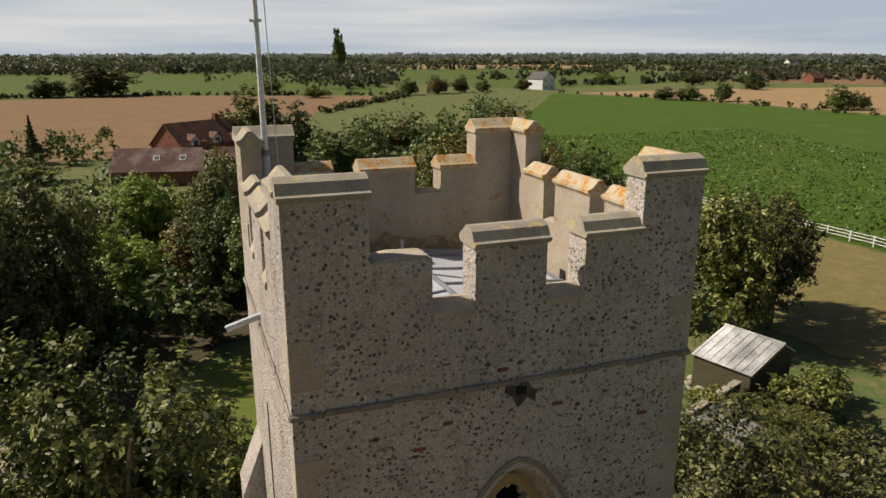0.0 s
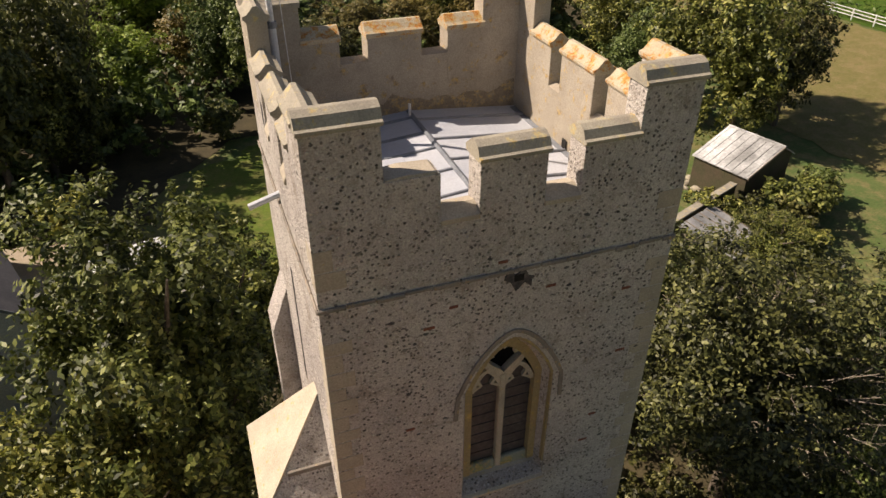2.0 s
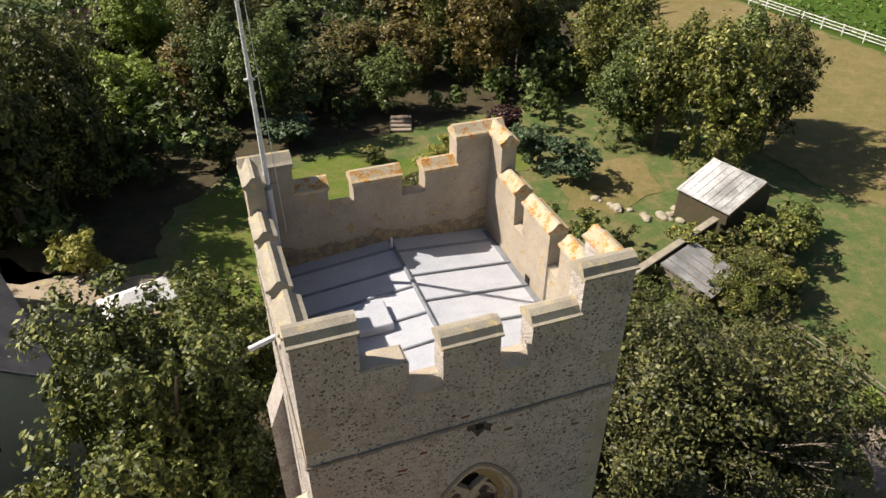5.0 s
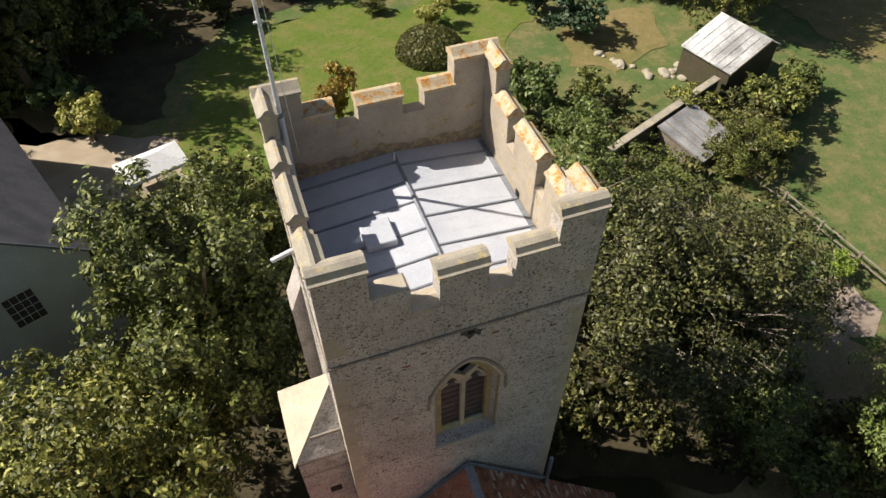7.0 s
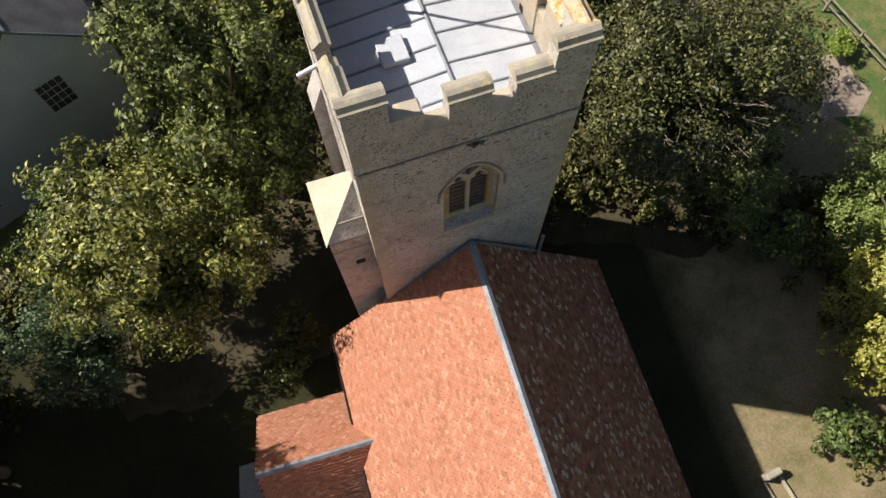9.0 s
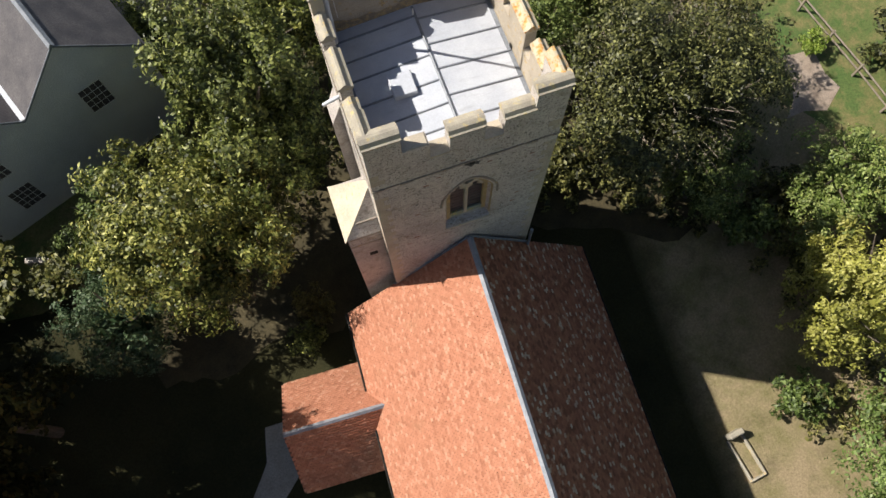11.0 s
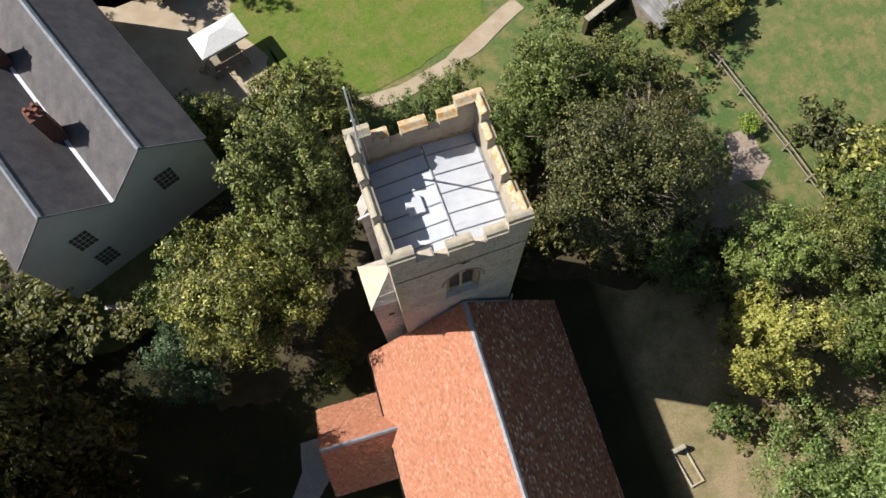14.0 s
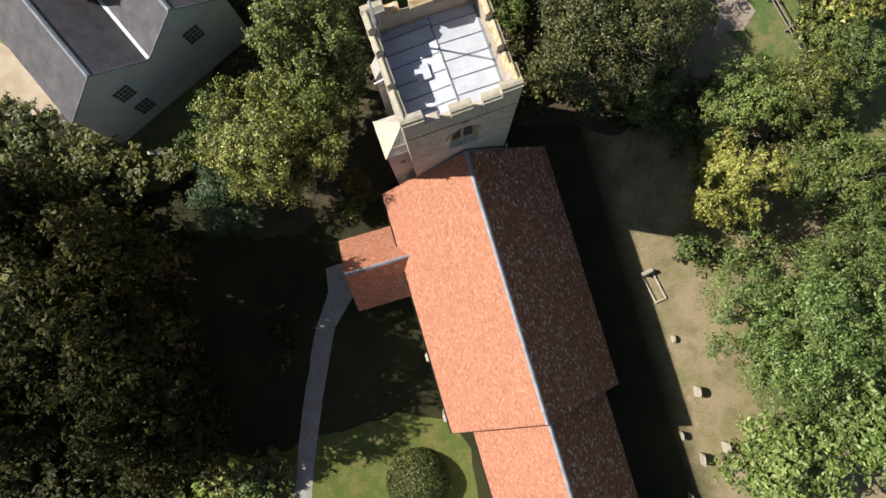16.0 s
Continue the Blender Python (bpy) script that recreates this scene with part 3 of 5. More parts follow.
def gable_cap(bm, u0, u1, v0, v1, z0, z1, along, steep=False):
    """A coping with a ridge along the wall, a lip under it, and overhanging edges."""
    o, mid = 0.055, (v0 + v1) / 2
    if steep:
        prof = [(v0 - 0.02, z0), (v1 + 0.02, z0), (v1 + o, z0 + 0.05), (v1 + o, z0 + 0.09), (mid + 0.05, z1), (mid - 0.03, z1), (v0 + 0.06, z1 - 0.05), (v0 - 0.005, z0 + 0.085), (v0 - o, z0 + 0.07), (v0 - o, z0 + 0.03), (v0 - 0.025, z0 + 0.02)]
        return prism(bm, prof, u0 - 0.03, u1 + 0.03, "x" if along == "x" else "y")
    prof = [(v0 - 0.02, z0), (v1 + 0.02, z0), (v1 + 0.025, z0 + 0.035), (v1 + o, z0 + 0.045), (v1 + o, z0 + 0.095), (v1 - 0.02, z0 + 0.125), (mid + 0.035, z1), (mid - 0.035, z1), (v0 + 0.02, z0 + 0.125), (v0 - o, z0 + 0.095), (v0 - o, z0 + 0.045), (v0 - 0.025, z0 + 0.035)]
    return prism(bm, prof, u0 - 0.03, u1 + 0.03, "x" if along == "x" else "y")


def arch_line(cx, half, spring, rise, n=7):
    """A two-centred pointed arch, from its left foot to its right."""
    pts = []
    for i in range(2 * n + 1):
        k = i / n - 1
        a = abs(k)
        pts.append((cx + half * k, spring + rise * math.cos(a * math.pi / 2) ** 0.85 * (1 - 0.12 * (1 - a) * a)))
    return pts


def front_wall():
    """The wall that faces the nave, with the belfry opening cut through its face."""
    bm = bmesh.new()
    y0, y1, d = -H, -H + 0.45, 0.38
    z0, z1, cx, half, sill, spring = 0.0, 19.6, 0.0, 0.82, 13.7, 16.25
    arch = arch_line(cx, half, spring, 1.02)
    inner = arch_line(cx, 0.64, spring - 0.15, 0.86)
    def quad(*p):
        bm.faces.new([bm.verts.new(q) for q in p])
    quad((XL, y0, z0), (cx - half, y0, z0), (cx - half, y0, z1), (XL, y0, z1))
    quad((cx + half, y0, z0), (XR, y0, z0), (XR, y0, z1), (cx + half, y0, z1))
    quad((cx - half, y0, z0), (cx + half, y0, z0), (cx + half, y0, sill), (cx - half, y0, sill))
    for (a, az), (b, bz) in zip(arch, arch[1:]):
        quad((a, y0, az), (b, y0, bz), (b, y0, z1), (a, y0, z1))
    loop_out = [(cx - half, sill)] + arch + [(cx + half, sill)]
    loop_in = [(cx - 0.64, sill + 0.2)] + inner + [(cx + 0.64, sill + 0.2)]
    for i in range(len(loop_out)):
        j = (i + 1) % len(loop_out)
        (a, az), (b, bz), (c, cz), (e, ez) = loop_out[i], loop_out[j], loop_in[j], loop_in[i]
        quad((a, y0, az), (b, y0, bz), (c, y0 + d, cz), (e, y0 + d, ez))
    bmesh.ops.remove_doubles(bm, verts=bm.verts[:], dist=0.001)
    slab(bm, XL, -0.9, y0 + 0.001, y1, z0 + 0.001, z1 - 0.001)
    slab(bm, 0.8, XR, y0 + 0.001, y1, z0 + 0.001, z1 - 0.001)
    return bm


wall_e = part("wall", front_wall(), FLINT, tower)
wall_s = part("wall", box(XL, XL + TS, -H + 0.45, YB, 0, 19.6), FLINT, tower, "sunlit flint wall")
wall_n = part("wall", box(XR - TS, XR, -H + 0.45, YB, 0, 19.6), FLINT, tower)
wall_w = part("wall", box(XL + TS, XR - TS, YB - 0.45, YB, 0, 19.6), FLINT, tower)
part("lining", box(-0.9, 0.8, -H + 0.42, -H + 0.46, 13.5, 18.2), VOID, tower)

# parapet blocks: (start, end, top) along each side; the corner blocks stand highest
SIDES = {
    "e": [(-1.98, -1.22, 20.36), (-0.66, 0.32, 20.42), (0.88, 1.72, 20.42)],
    "w": [(-2.0, -1.32, 20.52), (-0.78, 0.28, 20.52), (0.82, 1.55, 20.52)],
    "n": [(-1.75, -0.98, 20.45), (-0.55, 0.6, 20.45), (1.02, 1.8, 20.45)],
    "s": [(-1.75, -1.0, 20.5), (-0.6, 0.6, 20.5), (1.0, 1.8, 20.5)],
}
T = 0.42


def merlon(a, b, top, side):
    lo = 19.6
    if side == "e":
        return box(a, b, -H, -H + T, lo, top), (a, b, -H, -H + T, "x")
    if side == "w":
        return box(a, b, YB - 0.45, YB, lo, top), (a, b, YB - 0.45, YB, "x")
    if side == "n":
        return box(XR - TS, XR, a, b, lo, top), (a, b, XR - TS, XR, "y")
    return box(XL, XL + TS, a, b, lo, top), (a, b, XL, XL + TS, "y")


for side, blocks in SIDES.items():
    for k, (a, b, top) in enumerate(blocks):
        bm, (u0, u1, v0, v1, along) = merlon(a, b, top, side)
        m = part("merlon", bm, FLINT if side in "es" else RENDER, tower)
        if side == "e" and k == 0:
            part("broken_top", prism(bmesh.new(), [(a + 0.02, top), (b - 0.02, top), (b - 0.05, top + 0.03), (a + 0.3, top + 0.05), (a + 0.04, top + 0.02)], -H + 0.02, -H + T - 0.02), STONE, m, "merlon stub that has lost its coping")
        else:
            part("coping", gable_cap(bmesh.new(), u0, u1, v0, v1, top, top + 0.25, along, side == "e"), COPING if side in "es" else COPING_LICHEN, m)
    # sloped sills of the gaps between the blocks
    gaps = [(x[1], y[0]) for x, y in zip(blocks, blocks[1:])]
    for a, b in gaps:
        c, d = a + 0.002, b - 0.002
        lo, hi = 19.6, (20.08 if side in "ws" else 19.72)
        bm = bmesh.new()
        out, inn, s = {"e": (-H, -H + T, -1), "w": (YB, YB - 0.45, 1), "n": (XR, XR - TS, 1), "s": (XL, XL + TS, -1)}[side]
        prism(bm, [(out + s * 0.03, lo), (out + s * 0.03, lo + 0.07), (out - s * 0.2, hi + 0.06), (inn, hi), (inn, lo)], c, d, "x" if side in "ew" else "y")
        part("sill", bm, STONE if side in "es" else RENDER, tower)

# corner blocks: L-shaped piers with two copings that meet
for sx, sy in ((-1, -1), (1, -1), (-1, 1), (1, 1)):
    ext = {(-1, -1): 1.98, (1, -1): 1.72, (-1, 1): 2.0, (1, 1): 1.55}[(sx, sy)]
    exy = 1.75 if sy < 0 else 1.8
    top = 21.14 if sy < 0 else 21.2
    X, Y, ty = (XL if sx < 0 else XR), (-H if sy < 0 else YB), (T if sy < 0 else 0.45)
    Xi, Yi, xe, ye = X - sx * TS, Y - sy * ty, sx * ext, sy * exy
    pier = part("corner_pier", prism(bmesh.new(), [(X, Y), (xe, Y), (xe, Yi), (Xi, Yi), (Xi, ye), (X, ye)], 19.6, top, "z"), FLINT if sy < 0 else RENDER, tower)
    m = COPING if sx < 0 else COPING_LICHEN
    lo, hi = sorted((xe, X))
    v0, v1 = sorted((Y, Yi))
    part("coping", gable_cap(bmesh.new(), lo, hi, v0, v1, top, top + 0.26, "x", sy < 0), m if sy > 0 else COPING, pier)
    lo, hi = sorted((ye, Y - sy * ty / 2))
    v0, v1 = sorted((X, Xi))
    part("coping", gable_cap(bmesh.new(), lo, hi, v0, v1, top + 0.003, top + 0.257, "y"), m, pier)

# render on the inner faces of the parapet
x0, x1, y0, y1 = XL + TS, XR - TS, -H + T, YB - 0.45
part("inner_render", box(x0, x1, y0, y0 + 0.003, 18.7, 19.6), RENDER, tower)
part("inner_render", box(x0, x1, y1 - 0.003, y1, 18.7, 19.6), RENDER, tower)
part("inner_render", box(x0, x0 + 0.003, y0 + 0.003, y1 - 0.003, 18.7, 19.6), RENDER, tower)
part("inner_render", box(x1 - 0.003, x1, y0 + 0.003, y1 - 0.003, 18.7, 19.6), RENDER, tower)


def damp_stain(u0, u1, face, along, low, high, seed):
    """A wavy-topped patch of moss and damp at the foot of an inner parapet face."""
    rng = np.random.default_rng(seed)
    n = 26
    top = [(u0 + (u1 - u0) * k / n, low + (high - low) * (0.45 + 0.55 * abs(noise.noise(Vector((k * 0.37, seed, 0))) * 1.6)) + rng.uniform(-0.03, 0.03)) for k in range(n + 1)]
    return prism(bmesh.new(), [(u1, 18.7), (u0, 18.7)] + top, face, face + 0.006 * (-1 if along == "y" else 1), along)


part("damp_stain", damp_stain(x0 + 0.02, x1 - 0.02, y1 - 0.004, "y", 18.95, 19.4, 5), DAMP, tower, "dark damp staining on the old render")

# string course round the tower
for x0, x1, y0, y1 in ((XL - 0.04, XR + 0.04, -H - 0.04, -H), (XL - 0.04, XR + 0.04, YB, YB + 0.04), (XL - 0.04, XL, -H, YB), (XR, XR + 0.04, -H, YB)):
    k = 0
    length = max(x1 - x0, y1 - y0)
    while k * 0.42 < length:
        a, e = k * 0.42, min(length, k * 0.42 + 0.415)
        dz, dp = 0.014 * math.sin(k * 2.7), 0.012 * math.sin(k * 4.1)
        if x1 - x0 > y1 - y0:
            bm = slab(bmesh.new(), x0 + a, x0 + e, y0 - dp, y1, 18.54 + dz, 18.62 + dz * 0.5, 0.018)
        else:
            bm = slab(bmesh.new(), x0, x1, y0 + a, y0 + e, 18.54 + dz, 18.62 + dz * 0.5, 0.018)
        part("string_course", bm, DARK_STONE, tower)
        k += 1


# leaded roof: low ridge along the middle, with rolls over the joints
def lead_roof():
    lead = part("lead_roof", prism(bmesh.new(), [(-2.63, 18.3), (2.32, 18.3), (2.32, 18.78), (-0.05, 19.0), (-2.63, 18.77)], -2.38, 2.45), LEAD, tower, "pale grey sheet lead roof with raised rolls")
    def z(x):
        return 19.0 - 0.22 * abs(x + 0.05) / 2.4
    for side, ys in ((1, (1.92, 0.98, 0.1, -0.82, -1.64)), (-1, (2.05, 1.3, 0.62, -0.25, -1.05, -1.75))):
        for y in ys:
            x1 = 2.28 if side > 0 else -2.58
            bm = rod(bmesh.new(), (-0.05, y, z(0) + 0.012), (x1, y, z(x1) + 0.012), 0.034, seg=8)
            part("lead_roll", bm, LEAD_DARK, lead)
    part("lead_roll", rod(bmesh.new(), (-0.05, -2.36, 19.02), (-0.05, 2.36, 19.02), 0.045), LEAD_DARK, lead, "ridge roll")
    hatch = part("roof_hatch", box(-1.5, -0.8, -0.45, 0.3, 18.9, 19.1, 0.02), LEAD, tower, "low lead-covered roof hatch")
    for x in (-2.55, 2.24):
        part("gutter", box(x - 0.06, x + 0.06, -2.36, 2.36, 18.74, 18.80), LEAD_DARK, lead)
    vent = part("vent_pipe", rod(bmesh.new(), (-0.1, 2.1, 18.95), (-0.1, 2.1, 19.28), 0.03), WHITE_PAINT, tower, "small white vent pipe")
    part("outlet", box(2.29, 2.302, 0.1, 0.26, 18.8, 18.98), VOID, tower, "dark gutter outlet in the parapet")


lead_roof()


# belfry window with two lights and a pierced head
def bar(bm, pts, y, w, d):
    """A stone bar of section w by d that follows the points (x, z)."""
    ring = []
    n = len(pts)
    for i, (x, z) in enumerate(pts):
        a, b = Vector(pts[max(i - 1, 0)]), Vector(pts[min(i + 1, n - 1)])
        t = (b - a).normalized()
        q = Vector((-t.y, t.x)) * w / 2
        ring.append([bm.verts.new((x + s * q.x, y + e, z + s * q.y)) for s, e in ((1, 0), (-1, 0), (-1, d), (1, d))])
    for r, s in zip(ring, ring[1:]):
        for k in range(4):
            bm.faces.new((r[k], r[(k + 1) % 4], s[(k + 1) % 4], s[k]))
    bm.faces.new(ring[0])
    bm.faces.new(ring[-1][::-1])
    return bm


def belfry_window():
    w = part("window", bar(bmesh.new(), [(-0.97, 15.75)] + arch_line(0.0, 0.93, 16.25, 1.16) + [(0.95, 15.7)], -H - 0.03, 0.07, 0.08), DARK_STONE, tower, "two-light pointed belfry window with tracery")
    yb = -H + 0.26
    part("surround", bar(bmesh.new(), [(-0.66, 13.9)] + arch_line(0.0, 0.66, 16.1, 0.86) + [(0.66, 13.9)], yb - 0.02, 0.17, 0.16), OCHRE, w, "ochre dressed stone surround")
    part("reveal", bar(bmesh.new(), [(0.79, 14.0), (0.8, 16.2)] + arch_line(0.0, 0.79, 16.25, 0.98)[:6:-1], -H + 0.02, 0.05, 0.24), OCHRE, w, "yellow lichened reveal stones")
    part("mullion", box(-0.065, 0.055, yb, yb + 0.14, 13.9, 16.25, 0.02), STONE, w)
    for cx in (-0.3, 0.29):
        part("light_head", bar(bmesh.new(), arch_line(cx, 0.27, 15.95, 0.42), yb + 0.02, 0.08, 0.1), STONE, w)
        for s in (-1, 1):
            part("cusp", bar(bmesh.new(), [(cx + s * 0.23, 15.98), (cx + s * 0.1, 16.06), (cx + s * 0.18, 16.2)], yb + 0.03, 0.06, 0.07), STONE, w)
    for q in (-1, 1):
        part("tracery_bar", bar(bmesh.new(), [(0.0, 16.2), (q * 0.13, 16.34), (q * 0.27, 16.46), (q * 0.4, 16.62)], yb + 0.01, 0.11, 0.13), STONE, w)
        part("cusp", bar(bmesh.new(), [(q * 0.34, 16.72), (q * 0.2, 16.66), (q * 0.24, 16.8)], yb + 0.03, 0.07, 0.08), STONE, w)
    part("cusp", bar(bmesh.new(), [(-0.1, 16.92), (0.0, 16.8), (0.1, 16.92)], yb + 0.03, 0.06, 0.08), STONE, w)
    part("head_void", prism(bmesh.new(), arch_line(0.0, 0.62, 16.1, 0.8), yb + 0.16, yb + 0.18), VOID, w)
    for x0, x1 in ((-0.6, -0.065), (0.055, 0.59)):
        p = part("louvre_panel", box(x0, x1, yb + 0.12, yb + 0.14, 13.9, 16.2), PANE, w, "dark dusty panel behind the light")
        for k in range(9):
            z = 14.05 + k * 0.24
            part("slat", box(x0, x1, yb + 0.105, yb + 0.119, z, z + 0.03), PANE, p)
    for x0, x1 in ((-0.6, -0.065), (0.055, 0.59)):
        part("sill_block", box(x0, x1, yb + 0.03, yb + 0.118, 13.85, 14.1, 0.02), MOSSY_STONE, w, "pale green-grey mossy sill block")
    part("window_sill", prism(bmesh.new(), [(-H - 0.05, 13.6), (-H - 0.05, 13.66), (yb + 0.16, 13.93), (yb + 0.16, 13.6)], -0.8, 0.8, "x"), STONE, w)


belfry_window()
scar = [(0.02 + (0.24 + 0.1 * math.sin(k * 5.3)) * math.cos(k * 0.45), 18.4 + (0.15 + 0.08 * math.cos(k * 3.7)) * math.sin(k * 0.45)) for k in range(14)]
part("wall_scar", prism(bmesh.new(), scar, -H - 0.025, -H + 0.05), SCAR, tower, "dark broken scar below the string course")
part("socket_hole", box(-0.08, 0.08, -H - 0.03, -H + 0.05, 18.38, 18.5), VOID, tower)

# stair turret with a hipped stone top, and a western buttress, on the sunny side
part("stair_turret", hull([(-4.18, -2.25, 0), (-2.95, -2.25, 0), (-2.95, -0.1, 0), (-4.18, -0.1, 0), (-4.18, -2.25, 14.05), (-2.95, -2.25, 14.05), (-2.95, -0.1, 14.05), (-4.18, -0.1, 14.05), (-2.95, -1.25, 15.6), (-2.95, -1.0, 15.6)],
     [(0, 1, 5, 4), (3, 0, 4, 7), (2, 3, 7, 6), (4, 5, 8), (4, 8, 9, 7), (7, 9, 6)]), FLINT, tower, "stair turret with hipped stone top")
part("turret_slab", hull([(-4.28, -2.3, 14.0), (-4.28, -0.05, 14.0), (-2.95, -1.0, 15.66), (-2.95, -1.27, 15.66), (-4.28, -2.3, 13.93), (-4.28, -0.05, 13.93), (-2.95, -1.0, 15.6), (-2.95, -1.27, 15.6)], [(0, 1, 2, 3), (4, 7, 6, 5), (0, 3, 7, 4), (1, 5, 6, 2), (0, 4, 5, 1)]), TURRET_SLAB, tower, "pale weathered stone slab")
for k, z in enumerate((13.2, 13.9, 14.5)):
    w = (1.2, 1.2, 0.75)[k]
    part("stone_course", box(-2.98 - w, -2.97, -2.26 + max(0, z - 14.05) * 0.64, -2.2 + max(0, z - 14.05) * 0.64, z, z + 0.1, 0.01), DARK_STONE, tower)
part("putlog_hole", box(-3.6, -3.3, -2.26, -2.1, 11.9, 12.2), VOID, tower, "dark hole in the turret wall")
part("buttress", hull([(-3.38, 1.9, 0), (-2.95, 1.9, 0), (-2.95, 2.7, 0), (-3.38, 2.7, 0), (-3.38, 1.9, 14.6), (-2.95, 1.9, 15.7), (-2.95, 2.7, 15.7), (-3.38, 2.7, 14.6)], [(0, 1, 5, 4), (3, 0, 4, 7), (2, 3, 7, 6), (4, 5, 6, 7)]), FLINT, tower)
part("water_spout", rod(bmesh.new(), (-2.95, 0.35, 18.75), (-3.5, 0.32, 18.6), 0.06), LEAD, tower, "projecting lead water spout")
for y, z in ((0.2, 17.3), (1.3, 20.0)):
    part("slit", box(XL - 0.004, XL + 0.05, y - 0.1, y + 0.1, z - (2.6 if z < 18 else 0.4), z), VOID, tower)

# flagpole in the corner of the parapet
pole = thing("flagpole", "slim white flagpole with a cleat, strapped inside the tower parapet", "flagpole", TOWER)
part("pole", rod(bmesh.new(), (-2.53, 2.1, 21.05), (-2.55, 2.12, 25.4), 0.055, 0.03, 12), WHITE_PAINT, pole)
part("socket", rod(bmesh.new(), (-2.53, 2.1, 18.78), (-2.53, 2.1, 21.08), 0.075, 0.07, 12), LEAD, pole, "grey metal socket tube")
part("collar", rod(bmesh.new(), (-2.53, 2.1, 21.0), (-2.53, 2.1, 21.1), 0.09, 0.09, 12), LEAD_DARK, pole)
part("cleat", box(-2.65, -2.45, 2.1, 2.14, 23.2, 23.25, 0.01), WHITE_PAINT, pole)
part("halyard", rod(bmesh.new(), (-2.45, 2.0, 25.3), (-2.32, 2.0, 20.0), 0.008, seg=5), WHITE_PAINT, pole)
part("truck", rod(bmesh.new(), (-2.55, 2.12, 25.38), (-2.55, 2.12, 25.46), 0.05, 0.02), WHITE_PAINT, pole)


# ---- nave, chancel, porch ----
def tiles(parent, origin, along, down, normal, n_along, n_down, w, gauge, first, seed, material=TILE):
    """Overlapping clay tiles on a slope: some as pieces of their own, the rest joined."""
    rng = np.random.default_rng(seed)
    o, a, d, n = (np.array(v, dtype=float) for v in (origin, along, down, normal))
    verts, loops = [], []
    proto = []
    for k in range(4):
        L, W, h = gauge * 1.25, w * 0.94, 0.022
        tilt = rng.normal(0, 0.004)
        q = [a * x + d * y + n * z for x, y, z in ((0, 0, 0.004), (W, 0, 0.004 + tilt), (W, L, 0.02 + tilt), (0, L, 0.02), (0, L, 0.0), (W, L, 0.0))]
        me = raw_mesh("tile", q, [0, 1, 2, 3, 3, 2, 5, 4], 4, TILE_PIECE)
        proto.append(me)
    for j in range(n_down):
        for i in range(n_along):
            p = o + a * ((i + 0.5 * (j % 2)) * w) + d * (j * gauge) + n * rng.uniform(0, 0.012) + a * rng.normal(0, 0.004) + d * rng.normal(0, 0.006)
            if first[0] <= i < first[1] and first[2] <= j < first[3]:
                ob = new("tile", proto[int(rng.integers(4))])
                ob.parent = parent
                ob.location = p
                continue
            tilt = rng.normal(0, 0.004)
            L, W = gauge * 1.25, w * 0.94
            b = len(verts)
            for x, y, z in ((0, 0, 0.004), (W, 0, 0.004 + tilt), (W, L, 0.02 + tilt), (0, L, 0.02)):
                verts.append(p + a * x + d * y + n * z)
            for x, y, z in ((0, L, 0.0), (W, L, 0.0)):
                verts.append(p + a * x + d * y + n * z)
            loops += [b, b + 1, b + 2, b + 3, b + 3, b + 2, b + 5, b + 4]
    me = raw_mesh("tiles", np.array(verts), loops, 4, material)
    ob = new("tiles", me)
    ob.parent = parent
    tagged(ob, kind="stuff")


def church_body(name, label, category, cx, half, y0, y1, eave, ridge, wall_half):
    ob = thing(name, label, category)
    slope = (ridge - eave) / half
    part("wall", prism(bmesh.new(), [(cx - wall_half, -0.3), (cx + wall_half, -0.3), (cx + wall_half, ridge - slope * wall_half - 0.12), (cx, ridge - 0.15), (cx - wall_half, ridge - slope * wall_half - 0.12)], y0 + 0.25, y1), FLINT, ob)
    for s in (-1, 1):
        roof = part("roof", prism(bmesh.new(), [(cx, ridge), (cx + s * half, eave), (cx + s * half, eave - 0.1), (cx, ridge - 0.12)], y0, y1), BROWN_TILE, ob, "clay tiled slope")
        L = math.hypot(half, ridge - eave)
        d = (s * half / L, 0, (eave - ridge) / L)
        n = (s * (ridge - eave) / L, 0, half / L)
        w, g = 0.17, 0.12
        first = (0, 20, 8, 23) if s < 0 else (0, 0, 0, 0)
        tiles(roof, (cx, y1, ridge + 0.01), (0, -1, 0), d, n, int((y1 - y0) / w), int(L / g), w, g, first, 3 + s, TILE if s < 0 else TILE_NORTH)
        part("gutter", rod(bmesh.new(), (cx + s * (half + 0.05), y0, eave - 0.06), (cx + s * (half + 0.05), y1, eave - 0.06), 0.05), VOID, ob)
    ridge_part = part("ridge", prism(bmesh.new(), [(cx - 0.12, ridge - 0.03), (cx, ridge + 0.07), (cx + 0.12, ridge - 0.03)], y0, y1), LEAD_RIDGE, ob, "grey lead ridge")
    return ob


